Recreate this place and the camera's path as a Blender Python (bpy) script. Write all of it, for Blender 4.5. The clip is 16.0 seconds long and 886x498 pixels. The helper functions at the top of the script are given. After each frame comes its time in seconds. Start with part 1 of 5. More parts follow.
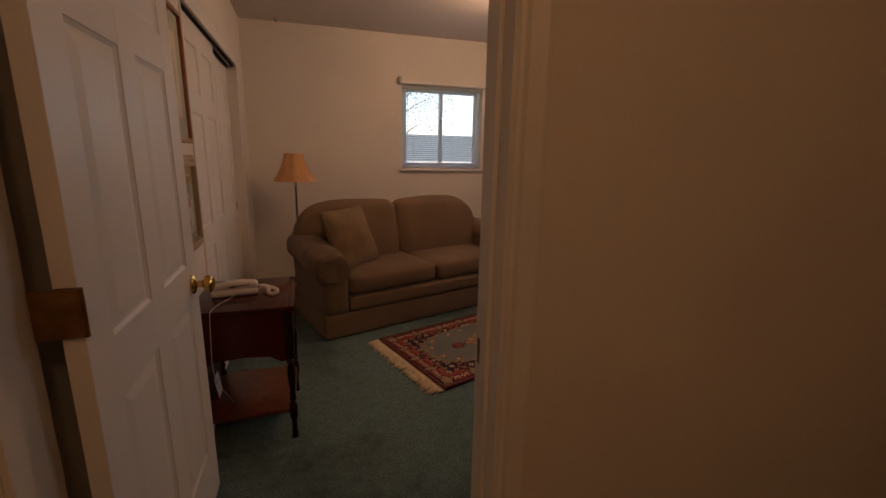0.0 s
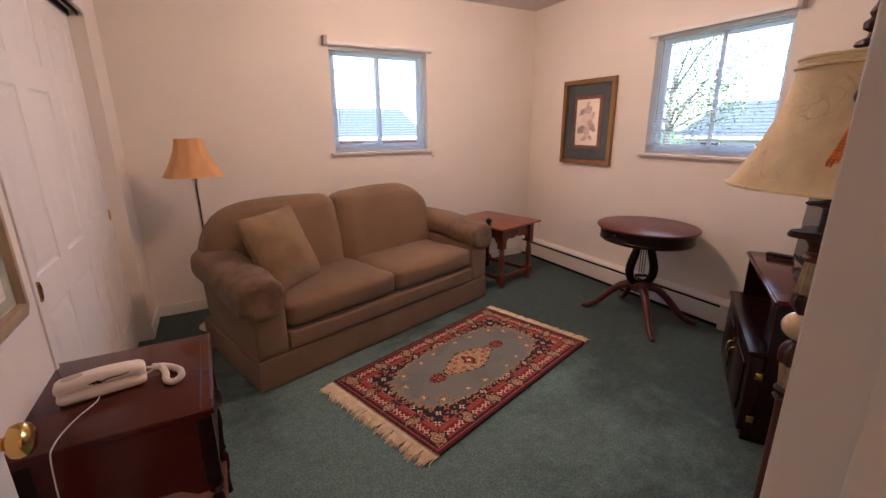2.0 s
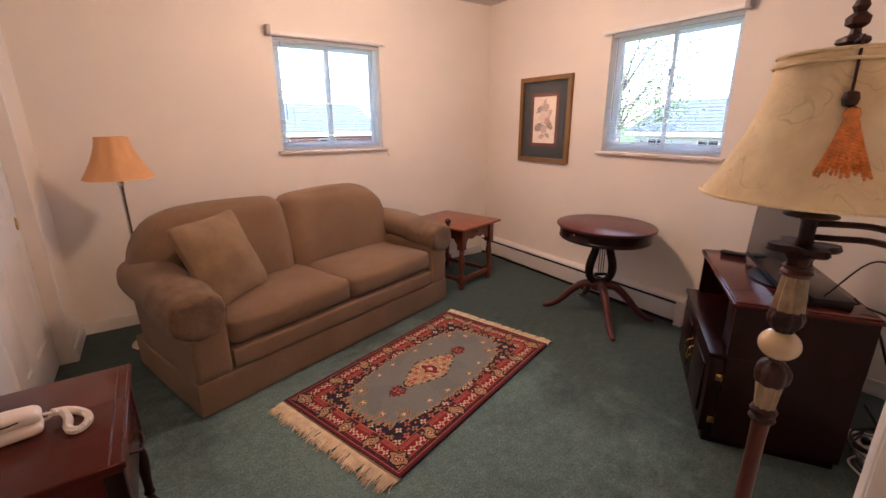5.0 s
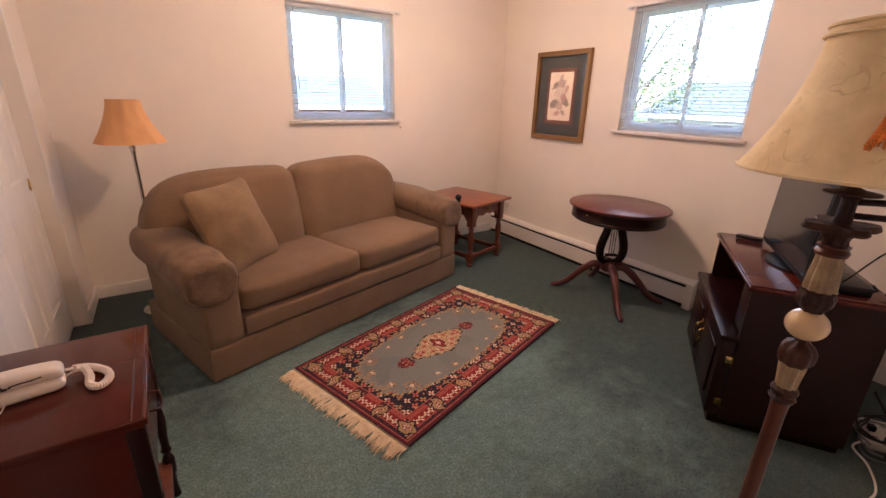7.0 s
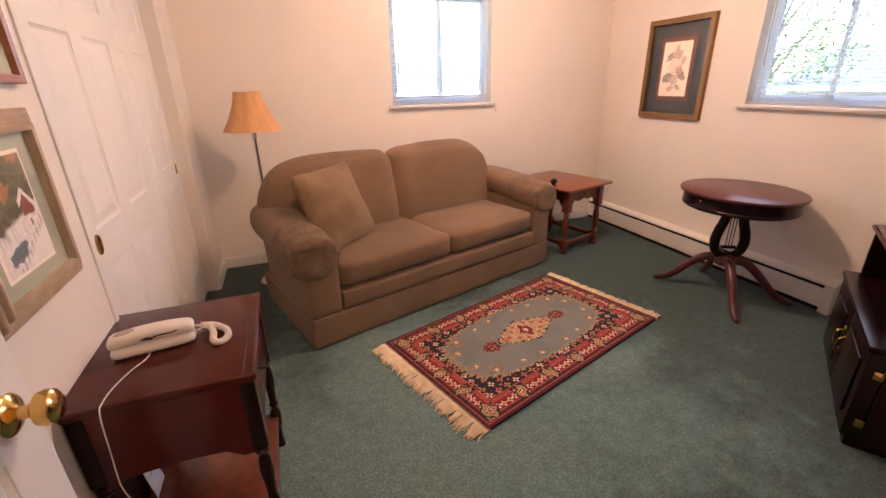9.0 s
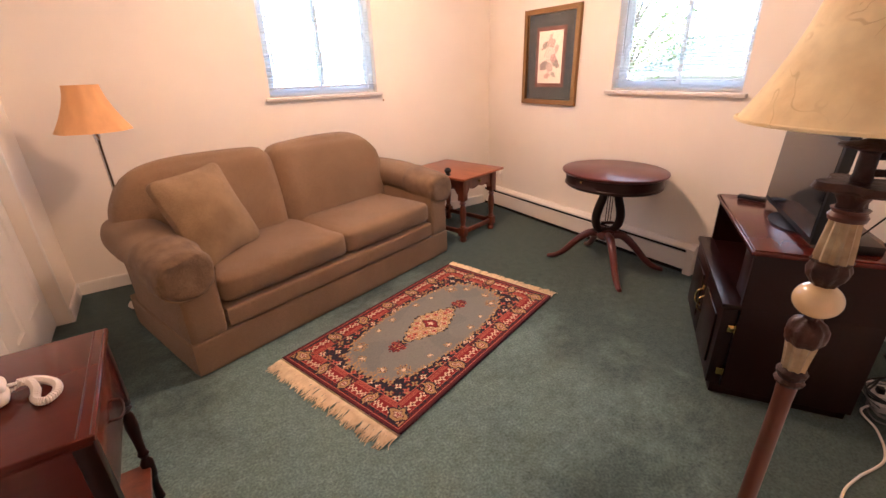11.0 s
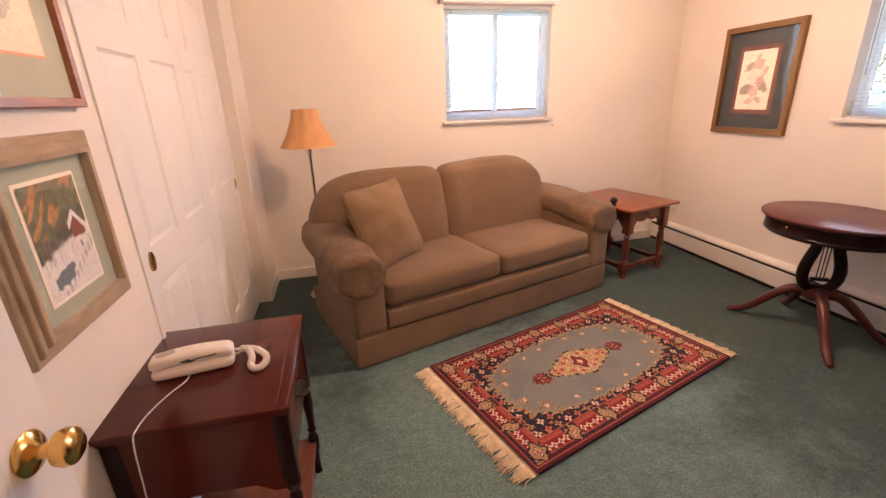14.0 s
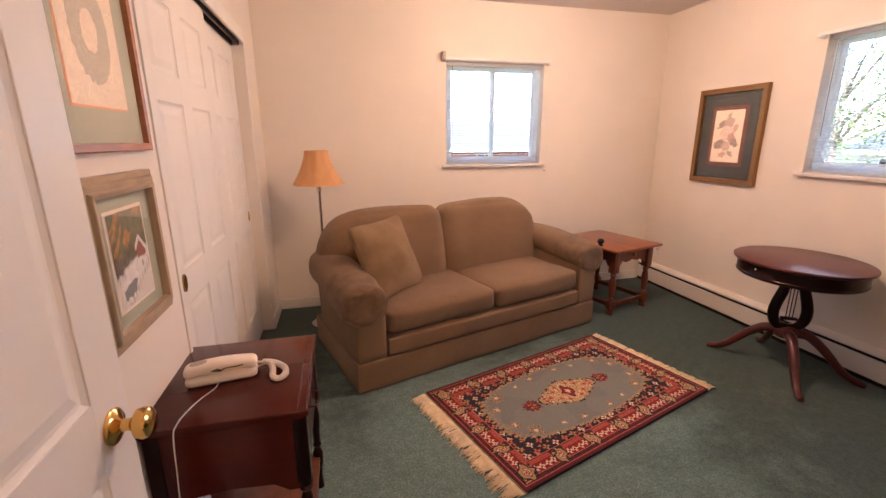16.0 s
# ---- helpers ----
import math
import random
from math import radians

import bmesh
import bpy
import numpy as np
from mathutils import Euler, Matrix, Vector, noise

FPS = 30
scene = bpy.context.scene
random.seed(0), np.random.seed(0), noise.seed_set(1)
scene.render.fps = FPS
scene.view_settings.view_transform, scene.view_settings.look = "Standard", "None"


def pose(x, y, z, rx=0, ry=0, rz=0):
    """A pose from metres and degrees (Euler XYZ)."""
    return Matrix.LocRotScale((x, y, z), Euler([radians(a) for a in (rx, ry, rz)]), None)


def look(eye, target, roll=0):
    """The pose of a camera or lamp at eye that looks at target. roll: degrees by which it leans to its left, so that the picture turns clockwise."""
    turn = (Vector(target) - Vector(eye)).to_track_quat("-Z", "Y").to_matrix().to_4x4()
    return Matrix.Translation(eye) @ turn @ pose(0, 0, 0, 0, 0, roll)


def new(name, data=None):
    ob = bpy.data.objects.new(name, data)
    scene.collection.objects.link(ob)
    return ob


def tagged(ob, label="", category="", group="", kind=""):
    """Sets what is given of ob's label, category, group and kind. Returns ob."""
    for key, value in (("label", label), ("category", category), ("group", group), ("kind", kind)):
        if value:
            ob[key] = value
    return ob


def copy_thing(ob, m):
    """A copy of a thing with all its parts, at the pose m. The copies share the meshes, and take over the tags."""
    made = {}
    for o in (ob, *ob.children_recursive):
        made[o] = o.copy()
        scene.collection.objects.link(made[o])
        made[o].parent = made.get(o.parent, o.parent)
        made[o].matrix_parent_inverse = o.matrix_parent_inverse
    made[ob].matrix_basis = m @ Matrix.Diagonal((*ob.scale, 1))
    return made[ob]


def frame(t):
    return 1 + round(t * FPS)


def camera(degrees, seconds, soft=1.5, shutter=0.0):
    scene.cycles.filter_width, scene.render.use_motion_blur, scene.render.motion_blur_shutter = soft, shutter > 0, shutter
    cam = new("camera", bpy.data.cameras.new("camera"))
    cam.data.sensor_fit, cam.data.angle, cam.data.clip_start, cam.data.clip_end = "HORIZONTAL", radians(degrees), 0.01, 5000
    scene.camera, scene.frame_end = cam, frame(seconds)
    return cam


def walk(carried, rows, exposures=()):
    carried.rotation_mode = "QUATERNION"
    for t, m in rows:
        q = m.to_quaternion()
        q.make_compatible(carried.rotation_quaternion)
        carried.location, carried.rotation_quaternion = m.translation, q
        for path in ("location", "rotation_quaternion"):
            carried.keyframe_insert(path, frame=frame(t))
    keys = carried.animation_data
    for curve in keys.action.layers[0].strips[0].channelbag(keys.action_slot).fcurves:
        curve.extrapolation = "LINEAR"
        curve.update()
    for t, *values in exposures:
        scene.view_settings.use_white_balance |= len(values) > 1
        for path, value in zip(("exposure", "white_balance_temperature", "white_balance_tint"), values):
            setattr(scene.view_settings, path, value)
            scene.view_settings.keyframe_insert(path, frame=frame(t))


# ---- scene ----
cam = camera(92.3, 16.0)
PATH = [
    (0, (-2.999, -4.369, 1.315), (-2.407, -2.512, 0.882), 1.0),
    (0.5, (-3.017, -4.147, 1.319), (-2.651, -2.241, 0.841), -0.8),
    (1, (-2.986, -3.911, 1.343), (-2.564, -2.014, 0.878), -0.7),
    (1.5, (-2.98, -3.757, 1.34), (-2.419, -1.925, 0.766), -0.9),
    (2, (-3.007, -3.628, 1.354), (-2.093, -1.935, 0.807), -0.5),
    (2.5, (-3.001, -3.569, 1.353), (-1.978, -1.955, 0.762), 1.2),
    (3, (-2.96, -3.507, 1.381), (-2.073, -1.779, 0.906), -0.9),
    (3.5, (-2.934, -3.496, 1.379), (-2.067, -1.76, 0.896), -1.1),
    (4, (-2.93, -3.502, 1.376), (-2.009, -1.803, 0.86), -0.3),
    (4.5, (-2.928, -3.518, 1.372), (-1.927, -1.867, 0.849), -0.4),
    (4.7, (-2.926, -3.526, 1.370), (-1.895, -1.898, 0.830), -0.4),
    (6.8, (-2.962, -3.504, 1.342), (-1.803, -2.013, 0.683), 1.4),
    (7, (-2.959, -3.498, 1.342), (-1.923, -1.92, 0.68), 1.4),
    (7.5, (-2.907, -3.461, 1.327), (-2.219, -1.684, 0.719), 0.6),
    (8, (-2.936, -3.492, 1.328), (-2.378, -1.669, 0.723), -0.3),
    (8.2, (-2.948, -3.503, 1.331), (-2.350, -1.702, 0.702), -0.3),
    (10.3, (-2.842, -3.466, 1.317), (-2.171, -1.749, 0.547), -2.5),
    (10.5, (-2.825, -3.46, 1.324), (-2.075, -1.771, 0.559), -2.4),
    (11, (-2.836, -3.451, 1.326), (-1.832, -1.906, 0.548), -1.7),
    (11.5, (-2.841, -3.464, 1.333), (-1.67, -2.041, 0.554), -1.6),
    (12, (-2.845, -3.447, 1.332), (-1.713, -1.995, 0.552), -1.3),
    (12.5, (-2.865, -3.416, 1.33), (-1.885, -1.853, 0.556), -1.6),
    (13, (-2.873, -3.399, 1.333), (-2.056, -1.737, 0.577), -1.1),
    (13.5, (-2.88, -3.385, 1.331), (-2.236, -1.631, 0.617), -1.8),
    (14, (-2.898, -3.398, 1.337), (-2.479, -1.559, 0.671), -1.9),
    (14.5, (-2.907, -3.421, 1.339), (-2.582, -1.553, 0.701), -1.4),
    (15, (-2.902, -3.445, 1.346), (-2.546, -1.571, 0.745), -0.6),
    (15.5, (-2.923, -3.466, 1.352), (-2.664, -1.55, 0.84), -1.5),
    (16, (-2.965, -3.574, 1.37), (-2.505, -1.692, 0.874), -0.2),
]
EXPOSURES = [(0.0, 1.34, 6590, 22), (0.5, 1.85, 6140, 22), (1.0, 2.18, 5870, 22), (1.5, 2.58, 5340, 22), (2.0, 2.80, 5270, 22), (2.5, 2.97, 5290, 22), (3.0, 3.05, 5310, 22), (3.5, 3.10, 5330, 22), (4.5, 3.05, 5430, 22), (7.0, 3.19, 5540, 22), (8.0, 3.29, 5590, 22), (10.5, 3.71, 5710, 22), (12.5, 3.76, 5710, 22), (14.0, 3.61, 5860, 23), (15.0, 3.55, 5880, 24), (16.0, 3.32, 5840, 24)]
walk(cam, [(t, look(eye, target, roll)) for t, eye, target, roll in PATH], EXPOSURES)

# ---- world and lights ----
SUN_EL, SUN_AZ = 48.0, 215.0
world = bpy.data.worlds.new("sky")
scene.world = world
world.use_nodes = True
wn = world.node_tree
sky = wn.nodes.new("ShaderNodeTexSky")
sky.sky_type = "NISHITA"
sky.sun_disc = False
sky.sun_elevation = radians(SUN_EL)
sky.sun_rotation = radians(SUN_AZ)
wn.links.new(sky.outputs[0], wn.nodes["Background"].inputs[0])
wn.nodes["Background"].inputs[1].default_value = 0.13
sun = new("sun", bpy.data.lights.new("sun", "SUN"))
sun.data.energy = 2.8
sun.data.angle = radians(0.6)
sun.data.color = (1.0, 0.95, 0.87)
az = radians(SUN_AZ)
sun_dir = Vector((math.sin(az) * math.cos(radians(SUN_EL)), math.cos(az) * math.cos(radians(SUN_EL)), math.sin(radians(SUN_EL))))
sun.matrix_world = look((0, 0, 30), Vector((0, 0, 30)) - sun_dir)
# the room's ceiling lamp
LAMP_AT = (-1.64, -1.47, 2.30)
bulb = new("ceiling_bulb", bpy.data.lights.new("ceiling_bulb", "POINT"))
bulb.location = LAMP_AT
bulb.data.energy = 7.6
bulb.data.color = (1.0, 0.64, 0.37)
bulb.data.shadow_soft_size = 0.09
# the lamp in the hall
HALL_AT = (-2.85, -5.2, 2.30)
hall_bulb = new("hall_bulb", bpy.data.lights.new("hall_bulb", "POINT"))
hall_bulb.location = HALL_AT
hall_bulb.data.energy = 2.9
hall_bulb.data.color = (1.0, 0.56, 0.26)
hall_bulb.data.shadow_soft_size = 0.09


def sky_lamp(name, at, target, w, h, watts):
    """The sky's light in a window's opening."""
    o = new(name, bpy.data.lights.new(name, "AREA"))
    o.data.shape = "RECTANGLE"
    o.data.size, o.data.size_y = w, h
    o.data.energy = watts
    o.data.color = (0.93, 0.965, 1.0)
    o.matrix_world = look(at, target)


sky_lamp("side_window_light", (-0.004, -1.818, 1.57), (-2.0, -1.818, 1.57), 0.82, 0.78, 0.72)
sky_lamp("back_window_light", (-1.63, -0.004, 1.575), (-1.63, -2.0, 1.575), 0.82, 0.78, 0.42)


# ---- materials ----
def mat(name, color, rough=0.6, metal=0.0, var=0.12, scale=8.0, bump=0.0, bump_scale=60.0, stretch=(1, 1, 1), fine=0.0, fine_scale=200.0, spec=0.5, second=None, sheen=0.0, coat=0.0):
    """A surface: colour with variation at two scales, gloss and relief."""
    m = bpy.data.materials.new(name)
    m.use_nodes = True
    n, l = m.node_tree.nodes, m.node_tree.links
    p = n["Principled BSDF"]
    p.inputs["Roughness"].default_value = rough
    p.inputs["Metallic"].default_value = metal
    p.inputs["Specular IOR Level"].default_value = spec
    p.inputs["Sheen Weight"].default_value = sheen
    p.inputs["Coat Weight"].default_value = coat
    p.inputs["Coat Roughness"].default_value = 0.12
    tc = n.new("ShaderNodeTexCoord")
    mp = n.new("ShaderNodeMapping")
    mp.inputs["Scale"].default_value = stretch
    l.new(tc.outputs["Object"], mp.inputs["Vector"])
    a = n.new("ShaderNodeTexNoise")
    a.inputs["Scale"].default_value = scale
    a.inputs["Detail"].default_value = 6
    l.new(mp.outputs[0], a.inputs["Vector"])
    r = n.new("ShaderNodeValToRGB")
    dark = second or tuple(c * (1 - var) for c in color)
    light = color if second else tuple(min(1, c * (1 + var)) for c in color)
    r.color_ramp.elements[0].position, r.color_ramp.elements[1].position = 0.34, 0.68
    r.color_ramp.elements[0].color, r.color_ramp.elements[1].color = (*dark, 1), (*light, 1)
    l.new(a.outputs["Fac"], r.inputs["Fac"])
    out = r.outputs["Color"]
    if fine:
        b = n.new("ShaderNodeTexNoise")
        b.inputs["Scale"].default_value = fine_scale
        b.inputs["Detail"].default_value = 3
        l.new(mp.outputs[0], b.inputs["Vector"])
        mr = n.new("ShaderNodeMapRange")
        mr.inputs["From Min"].default_value, mr.inputs["From Max"].default_value = 0.3, 0.7
        mr.inputs["To Min"].default_value, mr.inputs["To Max"].default_value = 1 - fine, 1 + fine
        l.new(b.outputs["Fac"], mr.inputs["Value"])
        mx = n.new("ShaderNodeVectorMath")
        mx.operation = "SCALE"
        l.new(out, mx.inputs[0])
        l.new(mr.outputs[0], mx.inputs["Scale"])
        out = mx.outputs[0]
    l.new(out, p.inputs["Base Color"])
    if bump:
        c = n.new("ShaderNodeTexNoise")
        c.inputs["Scale"].default_value = bump_scale
        c.inputs["Detail"].default_value = 4
        l.new(mp.outputs[0], c.inputs["Vector"])
        bm_ = n.new("ShaderNodeBump")
        bm_.inputs["Strength"].default_value = bump
        bm_.inputs["Distance"].default_value = 0.004
        l.new(c.outputs["Fac"], bm_.inputs["Height"])
        l.new(bm_.outputs[0], p.inputs["Normal"])
    return m


def glow(name, color, strength, base=(0.8, 0.8, 0.8)):
    m = mat(name, base, 0.5)
    p = m.node_tree.nodes["Principled BSDF"]
    p.inputs["Emission Color"].default_value = (*color, 1)
    p.inputs["Emission Strength"].default_value = strength
    return m


def glass(name, tint=(1, 1, 1), rough=0.0):
    m = bpy.data.materials.new(name)
    m.use_nodes = True
    p = m.node_tree.nodes["Principled BSDF"]
    p.inputs["Base Color"].default_value = (*tint, 1)
    p.inputs["Transmission Weight"].default_value = 1
    p.inputs["Roughness"].default_value = rough
    p.inputs["IOR"].default_value = 1.45
    return m


def painted(name, rough=0.8, bump=0.0, bump_scale=300.0, coat=0.0):
    """A surface whose design is worked into the mesh as a colour attribute, with a little grain."""
    m = mat(name, (0.5, 0.5, 0.5), rough, bump=bump, bump_scale=bump_scale, coat=coat)
    n, l = m.node_tree.nodes, m.node_tree.links
    at = n.new("ShaderNodeAttribute")
    at.attribute_name = "design"
    ns = n.new("ShaderNodeTexNoise")
    ns.inputs["Scale"].default_value = 160
    tc = n.new("ShaderNodeTexCoord")
    l.new(tc.outputs["Object"], ns.inputs["Vector"])
    mr = n.new("ShaderNodeMapRange")
    mr.inputs["To Min"].default_value, mr.inputs["To Max"].default_value = 0.7, 1.3
    l.new(ns.outputs["Fac"], mr.inputs["Value"])
    mx = n.new("ShaderNodeVectorMath")
    mx.operation = "SCALE"
    l.new(at.outputs["Color"], mx.inputs[0])
    l.new(mr.outputs[0], mx.inputs["Scale"])
    l.new(mx.outputs[0], n["Principled BSDF"].inputs["Base Color"])
    return m


WALL = mat("wall_paint", (0.80, 0.735, 0.655), 0.75, var=0.025, scale=2.0, bump=0.12, bump_scale=140, fine=0.01)
CEIL = mat("ceiling_paint", (0.66, 0.60, 0.55), 0.9, var=0.03, scale=2.0, bump=0.5, bump_scale=70)
TRIM = mat("white_trim_paint", (0.80, 0.765, 0.71), 0.42, var=0.03, scale=5.0, bump=0.03, bump_scale=60)
DOORPAINT = mat("white_door_paint", (0.80, 0.77, 0.73), 0.4, var=0.03, scale=3.0, bump=0.06, bump_scale=90, stretch=(1, 1, 0.15))
CARPET = mat("green_carpet", (0.132, 0.196, 0.184), 0.98, scale=24, second=(0.098, 0.152, 0.141), fine=0.32, fine_scale=105, bump=1.0, bump_scale=260, spec=0.08, sheen=0.1)


def wear_and_shade(m, center, radii, dark, scale=1.6):
    """Walked-on paleness in a broad, ragged patch, and shade painted into the colour away from it."""
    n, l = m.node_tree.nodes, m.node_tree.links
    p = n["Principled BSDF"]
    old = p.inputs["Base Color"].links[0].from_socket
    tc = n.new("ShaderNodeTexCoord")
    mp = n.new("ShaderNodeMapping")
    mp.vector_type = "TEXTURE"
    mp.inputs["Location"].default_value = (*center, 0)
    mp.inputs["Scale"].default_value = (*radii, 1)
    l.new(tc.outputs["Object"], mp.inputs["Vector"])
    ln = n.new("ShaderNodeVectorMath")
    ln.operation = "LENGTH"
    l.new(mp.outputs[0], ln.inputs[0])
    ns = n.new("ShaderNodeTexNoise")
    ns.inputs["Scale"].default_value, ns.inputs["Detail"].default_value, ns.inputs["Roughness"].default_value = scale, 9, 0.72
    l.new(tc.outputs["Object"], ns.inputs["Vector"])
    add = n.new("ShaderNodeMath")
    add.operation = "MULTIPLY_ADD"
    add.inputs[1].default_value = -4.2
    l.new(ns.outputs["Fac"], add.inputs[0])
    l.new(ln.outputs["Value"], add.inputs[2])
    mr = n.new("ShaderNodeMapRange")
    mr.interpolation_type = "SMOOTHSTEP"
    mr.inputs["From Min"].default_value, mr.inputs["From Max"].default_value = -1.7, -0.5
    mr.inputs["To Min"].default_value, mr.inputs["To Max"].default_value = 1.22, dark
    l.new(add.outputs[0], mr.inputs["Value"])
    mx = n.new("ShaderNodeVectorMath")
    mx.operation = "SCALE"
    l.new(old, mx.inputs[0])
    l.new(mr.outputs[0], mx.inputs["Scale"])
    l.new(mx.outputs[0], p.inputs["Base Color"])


# besides wear, this paints the floor's dimmer outer areas into the carpet colour
wear_and_shade(CARPET, (-2.45, -2.15), (1.05, 0.95), 0.55)
SOFA = mat("brown_sofa_fabric", (0.224, 0.142, 0.081), 0.95, scale=3.5, second=(0.188, 0.117, 0.066), fine=0.2, fine_scale=240, bump=0.6, bump_scale=420, spec=0.15, sheen=0.12)
SOFA_WORN = mat("worn_sofa_fabric", (0.205, 0.130, 0.075), 0.95, scale=16, second=(0.142, 0.088, 0.051), fine=0.22, fine_scale=300, bump=0.8, bump_scale=120, spec=0.15, sheen=0.12)
PILLOW = mat("tan_pillow_fabric", (0.258, 0.168, 0.088), 0.95, scale=7, second=(0.190, 0.118, 0.060), fine=0.2, fine_scale=260, bump=0.5, bump_scale=480, spec=0.15, sheen=0.12)
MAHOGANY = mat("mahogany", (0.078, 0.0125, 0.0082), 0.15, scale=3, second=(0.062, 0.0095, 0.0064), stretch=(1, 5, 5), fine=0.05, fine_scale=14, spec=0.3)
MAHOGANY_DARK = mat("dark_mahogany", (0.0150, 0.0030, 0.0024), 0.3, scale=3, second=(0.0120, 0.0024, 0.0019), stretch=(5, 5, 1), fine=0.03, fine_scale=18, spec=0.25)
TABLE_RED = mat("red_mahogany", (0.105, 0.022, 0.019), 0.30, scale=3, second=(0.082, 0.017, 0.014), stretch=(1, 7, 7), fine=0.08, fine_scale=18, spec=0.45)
CHERRY = mat("cherry_wood", (0.30, 0.078, 0.026), 0.33, scale=4, second=(0.20, 0.045, 0.014), stretch=(6, 1, 6), fine=0.14, fine_scale=40, coat=0.2)
CHERRY_DARK = mat("dark_cherry_wood", (0.17, 0.040, 0.016), 0.35, scale=5, second=(0.10, 0.022, 0.009), stretch=(6, 6, 1), fine=0.14, fine_scale=40, coat=0.2)
BRASS = mat("polished_brass", (0.72, 0.46, 0.14), 0.18, 1.0, var=0.06, scale=20)
OLD_BRASS = mat("old_brass", (0.30, 0.15, 0.055), 0.42, 1.0, var=0.2, scale=30)
CHROME = mat("chrome", (0.62, 0.60, 0.58), 0.2, 1.0, var=0.05)
BLACK = mat("black_plastic", (0.007, 0.007, 0.008), 0.4, var=0.1, spec=0.3)
SCREEN = mat("dark_screen", (0.010, 0.011, 0.013), 0.08, var=0.02, spec=0.7)
DARK = mat("dark_gap", (0.012, 0.010, 0.009), 0.9)
WHITE_PLASTIC = mat("white_plastic", (0.80, 0.74, 0.68), 0.32, var=0.03, bump=0.02)
GREY_PLASTIC = mat("grey_plastic", (0.42, 0.38, 0.34), 0.45)
GREY_WIRE = mat("grey_wire", (0.20, 0.20, 0.20), 0.5)
SHADE_TAN = mat("tan_shade_cloth", (0.66, 0.35, 0.145), 0.85, var=0.06, scale=6, bump=0.2, bump_scale=260, stretch=(4, 4, 0.3))
SHADE_CREAM = mat("cream_shade_cloth", (0.84, 0.71, 0.44), 0.8, scale=16, second=(0.74, 0.58, 0.33), fine=0.05, fine_scale=40, bump=0.10, bump_scale=160)


def embroidery(m, thread, scale, width):
    """Scattered curling lines of thread on a cloth."""
    n, l = m.node_tree.nodes, m.node_tree.links
    p = n["Principled BSDF"]
    old = p.inputs["Base Color"].links[0].from_socket
    tc = n.new("ShaderNodeTexCoord")
    curl = n.new("ShaderNodeTexNoise")
    curl.inputs["Scale"].default_value, curl.inputs["Detail"].default_value, curl.inputs["Distortion"].default_value = scale, 1, 1.6
    l.new(tc.outputs["Object"], curl.inputs["Vector"])
    off = n.new("ShaderNodeMath")
    off.operation = "SUBTRACT"
    off.inputs[1].default_value = 0.52
    l.new(curl.outputs["Fac"], off.inputs[0])
    mag = n.new("ShaderNodeMath")
    mag.operation = "ABSOLUTE"
    l.new(off.outputs[0], mag.inputs[0])
    line = n.new("ShaderNodeMapRange")
    line.inputs["From Min"].default_value, line.inputs["From Max"].default_value = width * 0.4, width
    line.inputs["To Min"].default_value, line.inputs["To Max"].default_value = 1.0, 0.0
    l.new(mag.outputs[0], line.inputs["Value"])
    where = n.new("ShaderNodeTexNoise")
    where.inputs["Scale"].default_value = scale * 0.7
    l.new(tc.outputs["Object"], where.inputs["Vector"])
    some = n.new("ShaderNodeMapRange")
    some.inputs["From Min"].default_value, some.inputs["From Max"].default_value = 0.46, 0.56
    some.inputs["To Max"].default_value = 0.5
    l.new(where.outputs["Fac"], some.inputs["Value"])
    both = n.new("ShaderNodeMath")
    both.operation = "MULTIPLY"
    l.new(line.outputs[0], both.inputs[0])
    l.new(some.outputs[0], both.inputs[1])
    mx = n.new("ShaderNodeMix")
    mx.data_type = "RGBA"
    mx.inputs[7].default_value = (*thread, 1)
    l.new(both.outputs[0], mx.inputs[0])
    l.new(old, mx.inputs[6])
    l.new(mx.outputs[2], p.inputs["Base Color"])


embroidery(SHADE_CREAM, (0.52, 0.38, 0.19), 15.0, 0.017)
LAMP_BROWN = mat("carved_brown_resin", (0.060, 0.019, 0.010), 0.5, scale=26, second=(0.018, 0.007, 0.005), bump=0.9, bump_scale=70, spec=0.3)
LAMP_RED = mat("red_brown_lacquer", (0.105, 0.030, 0.017), 0.35, scale=6, second=(0.068, 0.019, 0.010), spec=0.35)
LAMP_CREAM = mat("antiqued_cream", (0.46, 0.36, 0.21), 0.5, scale=24, second=(0.25, 0.17, 0.09), bump=0.4, bump_scale=70)
ONYX = mat("cream_onyx", (0.72, 0.56, 0.33), 0.16, scale=10, second=(0.60, 0.42, 0.22), coat=0.4)
AMBER = mat("amber_beads", (0.74, 0.23, 0.03), 0.16, var=0.25, scale=60, coat=0.5)
GOLD_FRAME = mat("gilt_frame", (0.29, 0.15, 0.045), 0.38, 0.55, scale=110, second=(0.18, 0.09, 0.028), bump=0.6, bump_scale=110)
CHAMPAGNE = mat("champagne_frame", (0.52, 0.40, 0.26), 0.36, 0.25, scale=18, second=(0.42, 0.31, 0.20), stretch=(1, 6, 1))
OAK_FRAME = mat("brown_frame_wood", (0.40, 0.145, 0.042), 0.35, scale=14, second=(0.30, 0.10, 0.028), stretch=(1, 5, 5))
SAGE = mat("sage_mat_board", (0.30, 0.31, 0.23), 0.9, var=0.03, scale=4)
TEAL = mat("teal_mat_board", (0.040, 0.046, 0.048), 0.9, var=0.06, scale=4)
MAROON = mat("maroon_mat_board", (0.145, 0.055, 0.042), 0.9, var=0.04, scale=4)
TEAL_LIGHT = mat("teal_mat_board_light", (0.085, 0.090, 0.092), 0.9, var=0.06, scale=4)
